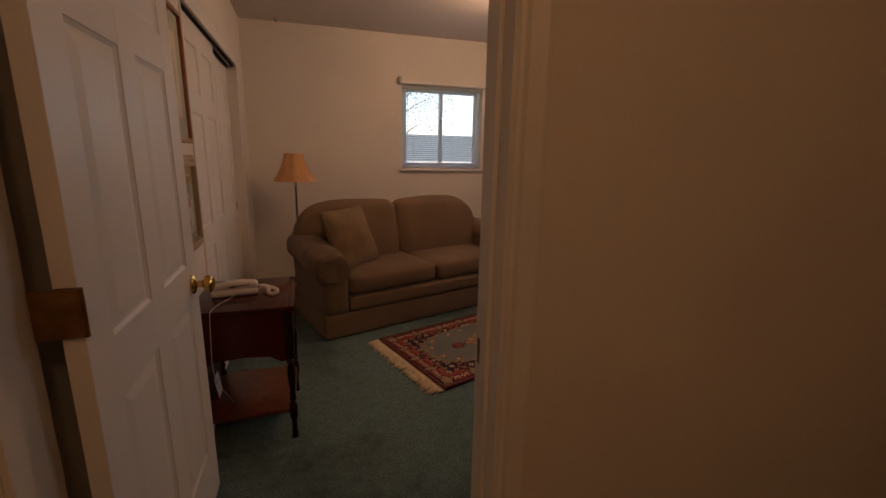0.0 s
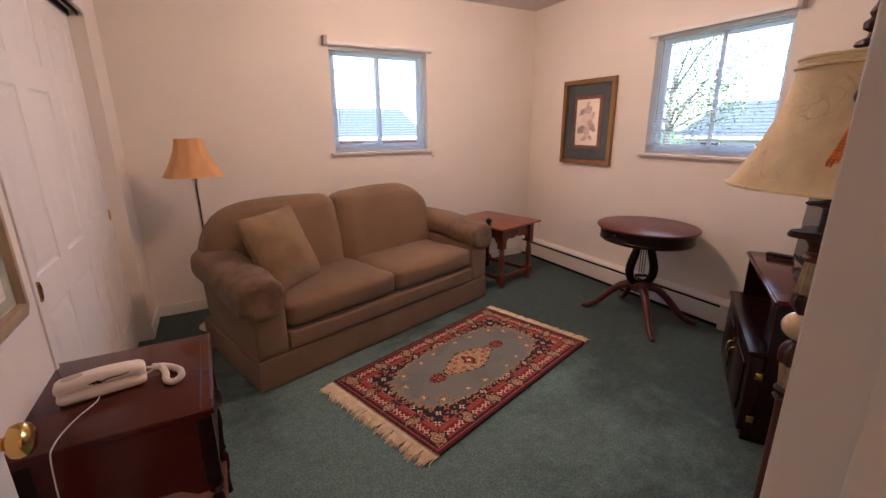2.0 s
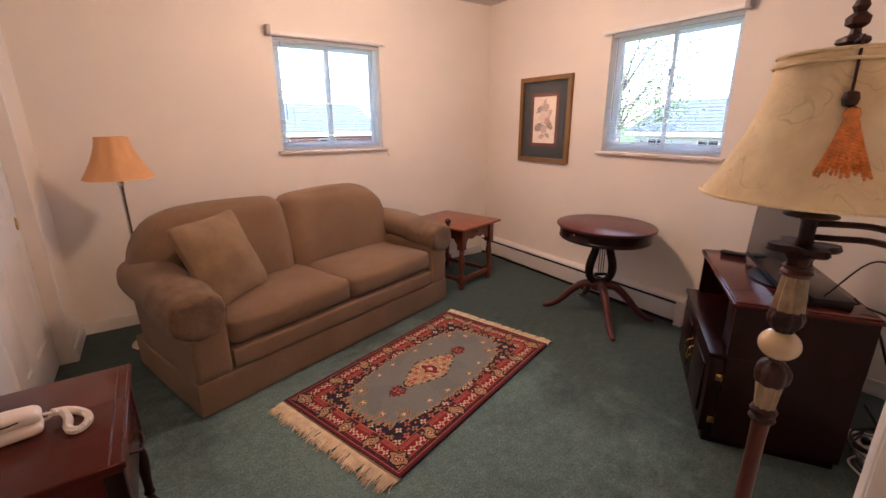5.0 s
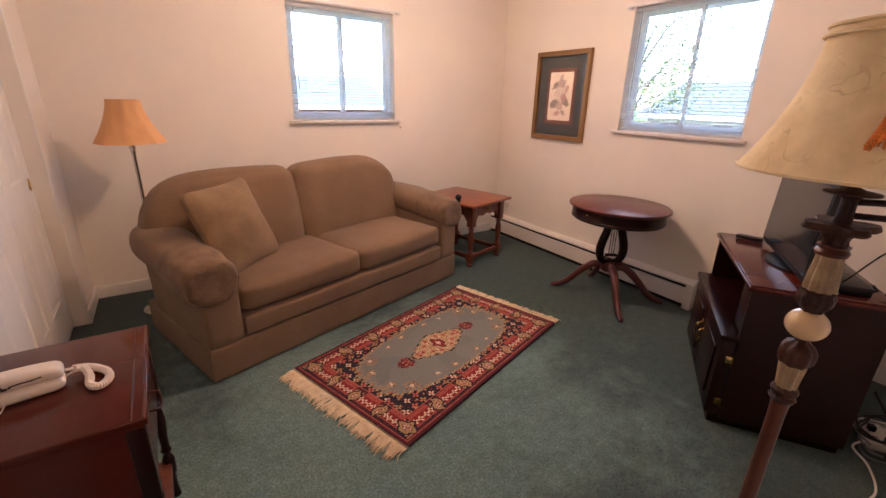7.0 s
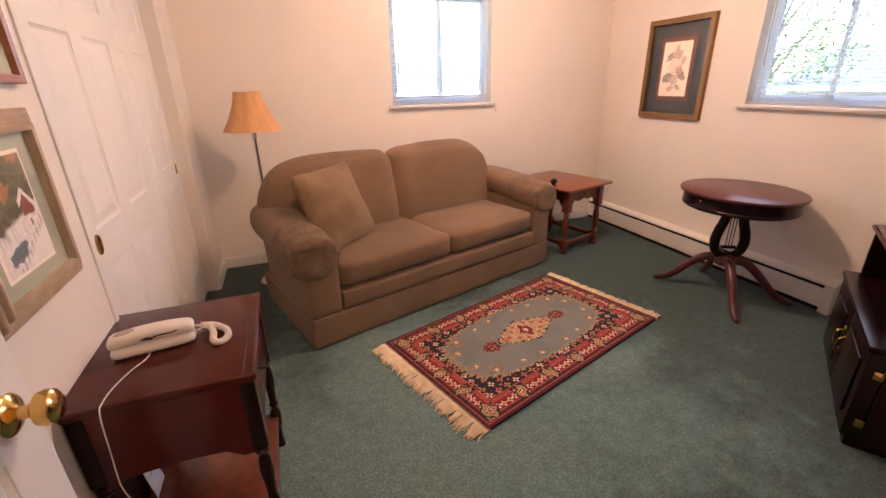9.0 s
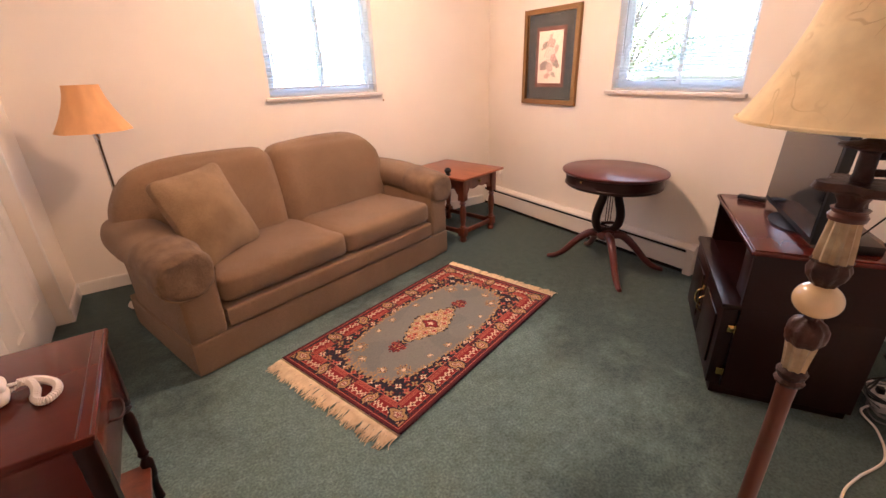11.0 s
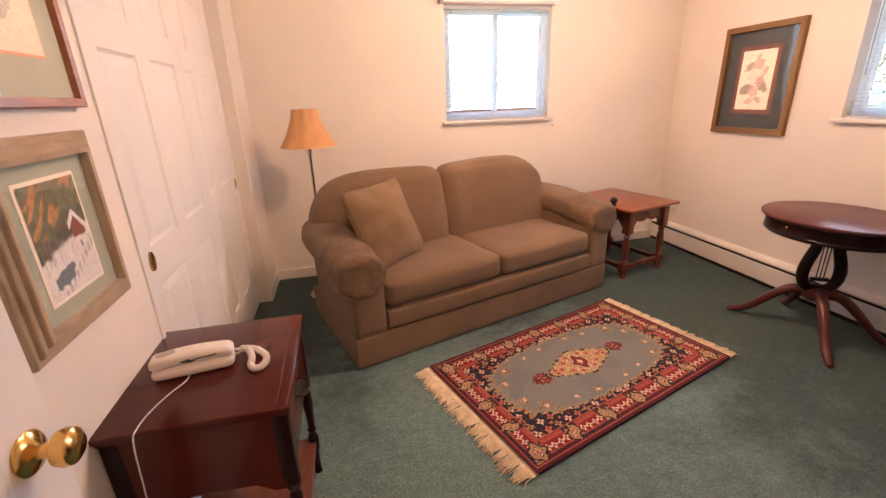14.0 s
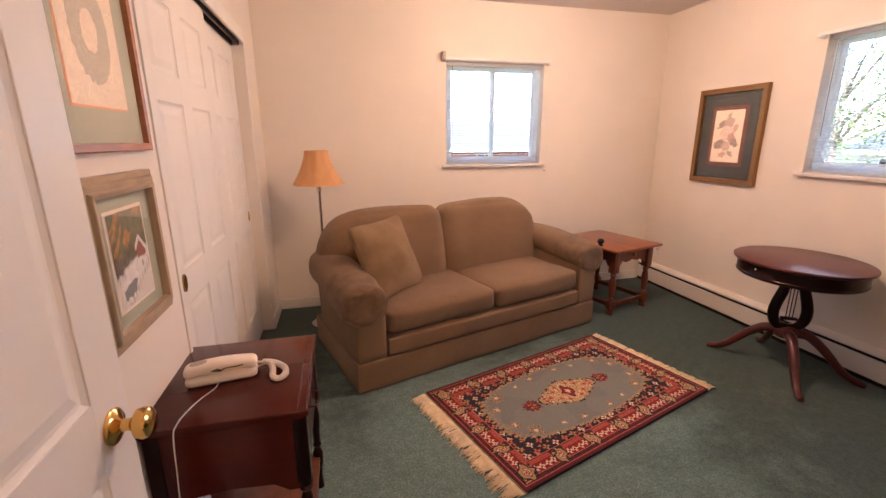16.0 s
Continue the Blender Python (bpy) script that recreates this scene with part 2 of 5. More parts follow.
CREAM_MAT = mat("cream_mat_board", (0.72, 0.63, 0.52), 0.9, var=0.03, scale=4)
ORANGE_LINE = mat("orange_fillet", (0.65, 0.27, 0.12), 0.7)
BLIND = mat("pale_blind_slat", (0.74, 0.73, 0.72), 0.4, var=0.02)
ALU = mat("white_vinyl_sky_glow", (0.84, 0.86, 0.86), 0.4, var=0.03)


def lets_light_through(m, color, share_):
    """A pale plastic that daylight passes through, scattered: thin slats, and frames made to glow."""
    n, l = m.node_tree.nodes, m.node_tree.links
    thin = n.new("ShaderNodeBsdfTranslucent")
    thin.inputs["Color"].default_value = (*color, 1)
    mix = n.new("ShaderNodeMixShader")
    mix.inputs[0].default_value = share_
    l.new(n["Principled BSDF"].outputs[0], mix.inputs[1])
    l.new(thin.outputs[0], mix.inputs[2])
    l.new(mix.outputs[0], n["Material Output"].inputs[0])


lets_light_through(BLIND, (0.92, 0.90, 0.87), 0.6)
# window frames pass sky light too, an added glow that solid vinyl lacks
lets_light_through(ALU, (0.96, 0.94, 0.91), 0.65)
SILL = mat("pale_marble_sill", (0.72, 0.65, 0.58), 0.35, scale=12, second=(0.62, 0.55, 0.49))
PANE = glass("window_glass")
COVER = glass("picture_glass")
COVER.node_tree.nodes["Principled BSDF"].inputs["IOR"].default_value = 1.24
FRINGE = mat("cream_fringe", (0.86, 0.73, 0.52), 0.95, scale=30, second=(0.70, 0.55, 0.36))
RUG = painted("woven_rug", 0.97, 0.7, 420)
ART = painted("printed_art", 0.85)
HEATER = mat("heater_enamel", (0.78, 0.73, 0.67), 0.38, var=0.03, scale=4)
PAPER = mat("white_paper", (0.72, 0.74, 0.80), 0.8, var=0.08, scale=30)


# ---- helpers ----
def part(name, bm, material, parent=None, label="", smooth=True):
    """Links a bmesh as one mesh object under a thing or part."""
    me = bpy.data.meshes.new(name)
    bm.normal_update()
    bm.to_mesh(me)
    bm.free()
    for m in material if isinstance(material, (list, tuple)) else [material]:
        me.materials.append(m)
    if smooth:
        me.shade_smooth()
        me.set_sharp_from_angle(angle=radians(38))
    ob = new(name, me)
    if parent:
        ob.parent = parent
    if label:
        ob["label"] = label
    return ob


def share(ob, parent, x=0, y=0, z=0, rz=0.0):
    """Another part on the same mesh."""
    o = new(ob.name.split(".")[0], ob.data)
    o.parent = parent
    o.matrix_basis = pose(x, y, z, 0, 0, rz)
    if "label" in ob:
        o["label"] = ob["label"]
    return o


def thing(name, label, category, x=0.0, y=0.0, z=0.0, rz=0.0, group="", kind=""):
    e = new(name)
    e.empty_display_size = 0.1
    e.matrix_basis = pose(x, y, z, 0, 0, rz)
    return tagged(e, label, category, group, kind)


def merge(*bms):
    out = bms[0]
    for b in bms[1:]:
        me = bpy.data.meshes.new("tmp")
        b.to_mesh(me)
        b.free()
        out.from_mesh(me)
        bpy.data.meshes.remove(me)
    return out


def box(x0, x1, y0, y1, z0, z1, bevel=0.0, segs=2):
    bm = bmesh.new()
    bmesh.ops.create_cube(bm, size=1)
    for v in bm.verts:
        v.co = Vector((x0 + (v.co.x + 0.5) * (x1 - x0), y0 + (v.co.y + 0.5) * (y1 - y0), z0 + (v.co.z + 0.5) * (z1 - z0)))
    if bevel:
        bmesh.ops.bevel(bm, geom=bm.edges[:], offset=bevel, segments=segs, profile=0.5, affect="EDGES")
    return bm


def lathe(profile, n=28, sx=1.0, sy=1.0, flute=0, depth=0.0):
    """A body of revolution from (radius, height) pairs; flute: grooves round it."""
    bm = bmesh.new()
    rings = []
    for r, z in profile:
        ring = []
        for k in range(n):
            a = 2 * math.pi * k / n
            rr = r * (1 - depth * (0.5 + 0.5 * math.cos(flute * a))) if flute else r
            ring.append(bm.verts.new((rr * math.cos(a) * sx, rr * math.sin(a) * sy, z)))
        rings.append(ring)
    for a, b in zip(rings, rings[1:]):
        for k in range(n):
            bm.faces.new((a[k], a[(k + 1) % n], b[(k + 1) % n], b[k]))
    bm.faces.new(rings[0][::-1])
    bm.faces.new(rings[-1])
    return bm


def tube(points, r, n=8, closed=False):
    """A round bar along points; r may be a number or a list."""
    pts = [Vector(p) for p in points]
    bm = bmesh.new()
    rings = []
    side = None
    for i, p in enumerate(pts):
        d = (pts[min(i + 1, len(pts) - 1)] - pts[max(i - 1, 0)]).normalized()
        ref = side if side is not None else (Vector((0, 0, 1)) if abs(d.z) < 0.9 else Vector((1, 0, 0)))
        s = (ref - d * ref.dot(d)).normalized()
        side = s
        t = d.cross(s)
        rr = r[i] if isinstance(r, (list, tuple)) else r
        rings.append([bm.verts.new(p + rr * (math.cos(2 * math.pi * k / n) * s + math.sin(2 * math.pi * k / n) * t)) for k in range(n)])
    for a, b in zip(rings, rings[1:]):
        for k in range(n):
            bm.faces.new((a[k], a[(k + 1) % n], b[(k + 1) % n], b[k]))
    bm.faces.new(rings[0][::-1])
    bm.faces.new(rings[-1])
    return bm


def curve_pts(ctrl, n=8):
    """A smooth line through control points."""
    c = [Vector(p) for p in ctrl]
    c = [2 * c[0] - c[1]] + c + [2 * c[-1] - c[-2]]
    out = []
    for i in range(1, len(c) - 2):
        for k in range(n):
            t = k / n
            a, b, d, e = c[i - 1], c[i], c[i + 1], c[i + 2]
            out.append(0.5 * (2 * b + (d - a) * t + (2 * a - 5 * b + 4 * d - e) * t * t + (3 * b - a - 3 * d + e) * t ** 3))
    out.append(c[-2])
    return out


def prism(outline, d, plane="xz", at=0.0, bevel=0.0, segs=2):
    """An outline in a plane, drawn out by d across it."""
    bm = bmesh.new()

    def place(a, b, c):
        return {"xz": (a, c, b), "yz": (c, a, b), "xy": (a, b, c)}[plane]

    n = len(outline)
    lo = [bm.verts.new(place(a, b, at)) for a, b in outline]
    hi = [bm.verts.new(place(a, b, at + d)) for a, b in outline]
    caps = [bm.faces.new(lo), bm.faces.new(hi)]
    for k in range(n):
        bm.faces.new((lo[k], lo[(k + 1) % n], hi[(k + 1) % n], hi[k]))
    bmesh.ops.recalc_face_normals(bm, faces=bm.faces[:])
    if bevel:
        bmesh.ops.bevel(bm, geom=list({e for f in caps for e in f.edges}), offset=bevel, segments=segs, profile=0.5, affect="EDGES")
    return bm


def soft(sx, sy, sz, r, puff=0.0, cuts=12, wob=0.0, seed=0.0):
    """A stuffed block: rounded edges, bulging faces, a little unevenness. Centred."""
    bm = bmesh.new()
    bmesh.ops.create_cube(bm, size=2)
    bmesh.ops.subdivide_edges(bm, edges=bm.edges[:], cuts=cuts, use_grid_fill=True)
    h = Vector((sx / 2, sy / 2, sz / 2))
    for v in bm.verts:
        c = v.co.copy()
        p = Vector((c.x * h.x, c.y * h.y, c.z * h.z))
        core = Vector([max(-(h[k] - r), min(h[k] - r, p[k])) for k in range(3)])
        off = p - core
        if off.length > 1e-9:
            p = core + off.normalized() * r
        q = (1 - c.x ** 2, 1 - c.y ** 2, 1 - c.z ** 2)
        p += Vector((c.x * q[1] * q[2], c.y * q[0] * q[2], c.z * q[0] * q[1])) * puff
        if wob:
            p += noise.noise_vector(p * 7 + Vector((seed, seed, seed))) * wob
        v.co = p
    return bm


def moved(bm, m):
    bm.transform(m)
    return bm


def wall_piece(name, axis, face, thick, lo, hi, height, holes, material=WALL, label=""):
    """A wall on a plane, with openings (lo, hi, bottom, top)."""
    def seg(a, b, z0, z1):
        f0, f1 = sorted((face, face + thick))
        return box(a, b, f0, f1, z0, z1) if axis == "y" else box(f0, f1, a, b, z0, z1)

    bms, at = [], lo
    for a, b, z0, z1 in sorted(holes):
        if a > at:
            bms.append(seg(at, a, 0, height))
        if z0 > 0:
            bms.append(seg(a, b, 0, z0))
        if z1 < height:
            bms.append(seg(a, b, z1, height))
        at = b
    if at < hi:
        bms.append(seg(at, hi, 0, height))
    ob = part(name, merge(*bms), material, smooth=False)
    return tagged(ob, label, "wall", kind="structure")


# ---- the room's shell ----
H = 2.44
X_LEFT, Y_FRONT = -3.50, -3.508
BW = (-2.06, -1.20, 1.165, 1.985)   # back window: x0, x1, z0, z1
RW = (-2.25, -1.385, 1.155, 1.985)  # right window: y0, y1, z0, z1
DOOR = (-3.478, -2.620, 2.03)       # doorway: x0, x1, height
CLOSET = (-2.045, -0.41, 1.985)     # closet: y0, y1, height
wall_piece("wall_north", "y", 0.0, 0.15, X_LEFT - 0.12, 0.15, H, [(BW[0], BW[1], BW[2], BW[3])], label="warm white painted wall with a small window")
wall_piece("wall_east", "x", 0.0, 0.15, Y_FRONT - 2.4, 0.0, H, [(RW[0], RW[1], RW[2], RW[3])], label="warm white painted wall with a sliding window")
wall_piece("wall_west", "x", X_LEFT, -0.12, Y_FRONT, 0.0, H, [(CLOSET[0], CLOSET[1], 0.0, CLOSET[2])], label="warm white painted wall around a closet")
wall_piece("wall_south", "y", Y_FRONT, -0.11, -3.95, 0.0, H, [(DOOR[0], DOOR[1], 0.0, DOOR[2])], label="warm white painted wall with a doorway")
# two unseen walls added behind the doorway to shut outside light out
wall_piece("wall_hall_west", "x", -3.95, -0.12, -5.9, Y_FRONT - 0.11, H, [], label="plain unseen wall added to close the hall")
wall_piece("wall_hall_south", "y", -5.9, -0.12, -4.07, 0.15, H, [], label="plain unseen wall added to close the hall")
tagged(part("ceiling", box(-4.2, 0.15, -6.02, 0.15, H, H + 0.12), CEIL, smooth=False), "off-white textured ceiling", "ceiling", kind="structure")
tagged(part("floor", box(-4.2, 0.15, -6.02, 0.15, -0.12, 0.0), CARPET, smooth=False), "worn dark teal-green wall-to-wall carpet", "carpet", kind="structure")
tagged(part("wall_closet", merge(box(-4.2, -4.1, -2.5, 0.15, 0, H), box(-4.1, -3.62, -2.15, -2.05, 0, H), box(-4.1, -3.62, -0.10, -0.004, 0, H)), WALL, smooth=False), "closet interior wall behind sliding doors", "wall", kind="structure")


def baseboard(name, x0, x1, y0, y1):
    bm = merge(box(x0, x1, y0, y1, 0, 0.072), box(x0, x1, y0, y1, 0.072, 0.085, 0.004))
    tagged(part(name, bm, TRIM, smooth=False), "white painted wooden baseboard", "baseboard", kind="structure")


baseboard("baseboard_north", X_LEFT, -0.075, -0.014, 0.0)
baseboard("baseboard_east", -0.014, 0.0, Y_FRONT, -2.26)
baseboard("baseboard_south", DOOR[1] + 0.07, -0.015, Y_FRONT, Y_FRONT + 0.014)
baseboard("baseboard_west", X_LEFT, X_LEFT + 0.014, Y_FRONT, CLOSET[0] - 0.002)
baseboard("baseboard_corner", X_LEFT, X_LEFT + 0.014, CLOSET[1] + 0.002, -0.015)
baseboard("baseboard_hall", DOOR[1] + 0.07, 0.0, Y_FRONT - 0.124, Y_FRONT - 0.11)

# door jamb and casings
jy0, jy1 = Y_FRONT - 0.118, Y_FRONT + 0.008
frame_thing = thing("door_frame", "white painted wooden door frame with moulded casing", "door frame", kind="structure")
for name, x0, x1 in (("jamb", DOOR[0] - 0.004, DOOR[0] + 0.016), ("jamb", DOOR[1] - 0.016, DOOR[1] + 0.004)):
    part(name, box(x0, x1, jy0, jy1, 0, DOOR[2], 0.002), TRIM, frame_thing, smooth=False)
part("jamb", box(DOOR[0] + 0.016, DOOR[1] - 0.016, jy0, jy1, DOOR[2] - 0.016, DOOR[2] + 0.004, 0.002), TRIM, frame_thing, smooth=False)
part("door_stop", box(DOOR[1] - 0.027, DOOR[1] - 0.016, Y_FRONT - 0.075, Y_FRONT - 0.04, 0, DOOR[2] - 0.016, 0.002), TRIM, frame_thing, smooth=False)
CAS = [(0, 0), (0.0, 0.010), (0.008, 0.013), (0.020, 0.010), (0.042, 0.015), (0.052, 0.018), (0.060, 0.018), (0.063, 0.014), (0.063, 0)]
for y, s in ((Y_FRONT, 1), (Y_FRONT - 0.11, -1)):
    for x, k in ((DOOR[1] - 0.004, 1), (DOOR[0] + 0.004, -1)):
        if s == 1 and k == -1:
            continue
        bm = prism([(x + k * a, y + s * b) for a, b in CAS], DOOR[2] + 0.06, "xy")
        part("casing", bm, TRIM, frame_thing, smooth=False)
    bm = prism([(y + s * b, DOOR[2] - 0.004 + a) for a, b in CAS], DOOR[1] - DOOR[0] - 0.012, "yz", DOOR[0] + 0.006)
    part("casing", bm, TRIM, frame_thing, smooth=False)
part("strike_plate", box(DOOR[1] - 0.019, DOOR[1] - 0.0145, Y_FRONT - 0.035, Y_FRONT - 0.008, 0.84, 0.90, 0.001), OLD_BRASS, frame_thing, "worn brass strike plate")


def six_panel(name, label, category, w, h, t, group=""):
    """A six-panel door standing along y from 0 to w, its room face at x = 0, body to -t."""
    e = thing(name, label, category, group=group)
    part("core", box(-t + 0.010, -0.013, 0.004, w - 0.004, 0.004, h - 0.004), DOORPAINT, e, smooth=False)
    st, mid = 0.105 * w / 0.76, 0.10 * w / 0.76
    rows = [(0.22, 0.80), (0.93, 1.54), (1.64, 1.89)]
    rows = [(a * h / 2.02, b * h / 2.02) for a, b in rows]
    cols = [(st, w / 2 - mid / 2), (w / 2 + mid / 2, w - st)]
    bms = [box(-t, 0, 0, st, 0, h, 0.002), box(-t, 0, w - st, w, 0, h, 0.002), box(-t, 0, w / 2 - mid / 2, w / 2 + mid / 2, 0, h, 0.002)]
    zs = [(0, rows[0][0]), (rows[0][1], rows[1][0]), (rows[1][1], rows[2][0]), (rows[2][1], h)]
    for a, b in zs:
        for y0, y1 in cols:
            bms.append(box(-t + 0.0005, -0.0005, y0 - 0.001, y1 + 0.001, a, b))
    part("stiles_and_rails", merge(*bms), DOORPAINT, e, smooth=False)
    for z0, z1 in rows:
        for y0, y1 in cols:
            for s, x in ((1, -0.010), (-1, -t + 0.007)):
                bm = bmesh.new()
                levels = [(-0.001, 0.0075), (0.010, 0.002), (0.018, 0.002), (0.044, 0.0075), (0.05, 0.0075)]
                rings = [[bm.verts.new((x + s * d, a, b)) for a, b in ((y0 + i, z0 + i), (y1 - i, z0 + i), (y1 - i, z1 - i), (y0 + i, z1 - i))] for i, d in levels]
                for p, q in zip(rings, rings[1:]):
                    for k in range(4):
                        bm.faces.new((p[k], p[(k + 1) % 4], q[(k + 1) % 4], q[k]))
                bm.faces.new(rings[-1])
                bmesh.ops.recalc_face_normals(bm, faces=bm.faces[:])
                part("panel", bm, DOORPAINT, e, smooth=False)
    return e


# the room door, swung open beside the wall
door = six_panel("door_1", "white six-panel door standing open beside the wall", "door", 0.786, 2.01, 0.036)
door.matrix_basis = pose(-3.392, -3.499, 0.012, 0, 0, 0.0)
KNOB = [(0.0, 0.0), (0.033, 0.0), (0.034, 0.004), (0.030, 0.008), (0.018, 0.012), (0.011, 0.016), (0.011, 0.030), (0.016, 0.034), (0.026, 0.040), (0.029, 0.050), (0.027, 0.060), (0.018, 0.067), (0.0, 0.069)]
for s in (1, -1):
    k = part("knob", moved(lathe(KNOB, 32), pose(0 if s == 1 else -0.036, 0.722, 0.853, 0, 90 * s, 0)), BRASS, door, "polished brass round door knob")
for z in (0.25, 1.02, 1.78):
    bm = merge(tube([(0.004, -0.006, z - 0.045), (0.004, -0.006, z + 0.045)], 0.0065, 10), box(-0.034, 0.002, -0.0035, 0.0005, z - 0.045, z + 0.045), box(-0.067, 0.001, -0.012, -0.0095, z - 0.045, z + 0.045))
    part("hinge", bm, OLD_BRASS, door, "tarnished brass butt hinge")

# sliding closet doors, with header and track
w_cl = 0.85
for name, x, y, pully in (("near", -3.526, CLOSET[0] + 0.016, 0.095), ("far", -3.570, CLOSET[1] - w_cl - 0.006, w_cl - 0.055)):
    d = six_panel("closet_door", "white six-panel sliding closet door", "closet door", w_cl, 1.955, 0.034, group="closet doors")
    d.matrix_basis = pose(x, y, 0.012, 0, 0, 0)
    bm = moved(lathe([(0.0, 0.0006), (0.013, 0.0012), (0.017, 0.0032), (0.021, 0.0036), (0.022, 0.0), (0.0, -0.002)], 28, 1.55, 1.0), pose(0.0, pully, 0.86, 0, 90, 0))
    part("finger_pull", bm, BRASS, d, "recessed oval brass finger pull")
track = thing("closet_track", "metal closet door track under a white header", "closet track", kind="structure")
part("track", merge(box(-3.60, -3.598, CLOSET[0], CLOSET[1], 1.935, 1.985), box(-3.562, -3.560, CLOSET[0], CLOSET[1], 1.955, 1.985), box(-3.523, -3.521, CLOSET[0], CLOSET[1], 1.960, 1.985)), DARK, track, smooth=False)
for y in (CLOSET[0] - 0.020, CLOSET[1] - 0.002):
    part("side_trim", box(-3.503, -3.494, y, y + 0.020, 0.0, 1.972, 0.002), TRIM, track, smooth=False)
part("header_trim", merge(box(-3.503, -3.488, CLOSET[0] - 0.0, CLOSET[1] + 0.0, 1.972, 2.045, 0.003)), TRIM, track, smooth=False)


# ---- windows with blinds ----
def window(name, w, h, label, m):
    """A sliding window with its pane pair, sill and blind: opening from x 0 to w, z 0 to h, the room at -y, the wall's face at y = 0."""
    e = thing(name, label, "window", kind="structure")
    e.matrix_basis = m
    f = 0.035
    fr = merge(box(0, f, 0.07, 0.13, 0, h, 0.003), box(w - f, w, 0.07, 0.13, 0, h, 0.003), box(f, w - f, 0.07, 0.13, 0, f, 0.003), box(f, w - f, 0.07, 0.13, h - f, h, 0.003))
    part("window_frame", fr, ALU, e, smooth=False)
    for x0, x1, y in ((f, w / 2 + 0.018, 0.084), (w / 2 - 0.018, w - f, 0.108)):
        g = 0.024
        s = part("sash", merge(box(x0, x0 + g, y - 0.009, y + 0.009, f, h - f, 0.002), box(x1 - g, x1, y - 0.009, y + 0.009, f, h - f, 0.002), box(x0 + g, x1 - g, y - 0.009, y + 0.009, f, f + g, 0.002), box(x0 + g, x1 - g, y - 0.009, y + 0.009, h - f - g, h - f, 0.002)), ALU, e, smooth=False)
        p = part("pane", box(x0 + g, x1 - g, y - 0.002, y + 0.002, f + g, h - f - g), PANE, s, smooth=False)
        p.visible_shadow = False
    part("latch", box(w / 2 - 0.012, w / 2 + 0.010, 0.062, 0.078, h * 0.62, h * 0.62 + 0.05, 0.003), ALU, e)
    part("window_sill", box(-0.035, w + 0.035, -0.035, 0.07, -0.024, -0.001, 0.005), SILL, e, "pale stone sill")
    return e


def blind(w, h, m, label, lean):
    e = thing("window_blind", label, "window blind", group="window blinds")
    e.matrix_basis = m
    part("headrail", box(0.004, w - 0.004, 0.012, 0.045, h - 0.03, h - 0.003, 0.002), BLIND, e, smooth=False)
    first = None
    n = int((h - 0.085) / 0.021)
    for k in range(n):
        z = h - 0.045 - k * 0.021
        tilt = lean + 3 * math.sin(k * 1.7)
        if first is None:
            bm = bmesh.new()
            rows = [[bm.verts.new((x, 0.0 + dy, 0.0018 * (1 - (dy / 0.0125) ** 2))) for dy in (-0.0125, -0.006, 0.0, 0.006, 0.0125)] for x in (0.008, w - 0.008)]
            for i in range(4):
                bm.faces.new((rows[0][i], rows[1][i], rows[1][i + 1], rows[0][i + 1]))
            first = part("slat", bm, BLIND, e)
            o = first
        else:
            o = share(first, e)
        o.matrix_basis = pose(0, 0.030, z, tilt, 0, 0)
    zb = 0.006
    part("stacked_slats", merge(*[box(0.008, w - 0.008, 0.0175, 0.0425, zb + 0.016 + i * 0.0085, zb + 0.0175 + i * 0.0085) for i in range(6)]), BLIND, e, smooth=False)
    part("bottom_rail", box(0.006, w - 0.006, 0.016, 0.044, zb - 0.004, zb + 0.011, 0.003), BLIND, e, smooth=False)
    for x in (0.12, w - 0.12):
        part("ladder_cord", merge(tube([(x, 0.0165, h - 0.03), (x, 0.0165, 0.01)], 0.0007, 5), tube([(x, 0.0435, h - 0.03), (x, 0.0435, 0.01)], 0.0007, 5)), BLIND, e)
    part("tilt_wand", tube([(0.055, 0.006, h - 0.03), (0.058, 0.005, h * 0.5), (0.06, 0.006, h * 0.28)], 0.0028, 6), GREY_PLASTIC, e)
    part("pull_cord", tube([(w - 0.03, 0.008, h - 0.03), (w - 0.022, 0.006, h * 0.5), (w - 0.012, 0.006, 0.06)], 0.0012, 5), BLIND, e)
    return e


def valance_rod(w, m, left):
    e = thing("curtain_rod", "flat beige curtain rod on wall brackets", "curtain rod", group="curtain rods")
    e.matrix_basis = m
    part("rod", merge(box(-0.03, w + 0.03, -0.052, -0.046, 0.0, 0.022, 0.002), box(-0.03, -0.024, -0.046, -0.001, 0.0, 0.022), box(w + 0.024, w + 0.03, -0.046, -0.001, 0.0, 0.022)), TRIM, e, smooth=False)
    for x in (-0.028, w + 0.028):
        tall = (x < 0) == left
        part("bracket", box(x - 0.014, x + 0.014, -0.056 if tall else -0.050, 0.0, -0.006, 0.06 if tall else 0.024, 0.003), GREY_PLASTIC if tall else TRIM, e, "aged metal rod bracket" if tall else "")
    return e


bw, bh = BW[1] - BW[0], BW[3] - BW[2]
rw, rh = RW[1] - RW[0], RW[3] - RW[2]
M_BACK = pose(BW[0], 0, BW[2])
M_RIGHT = pose(0, RW[1], RW[2], 0, 0, -90)
window("window_1", bw, bh, "small white sliding window with a stone sill", M_BACK)
window("window_2", rw, rh, "white sliding window with a stone sill", M_RIGHT)
blind(bw, bh, M_BACK, "lowered white mini blind with open slats in the small window", 8)
blind(rw, rh, M_RIGHT, "lowered white mini blind with open slats in the side window", 8)
valance_rod(bw, M_BACK @ pose(0, 0, bh + 0.004), True)
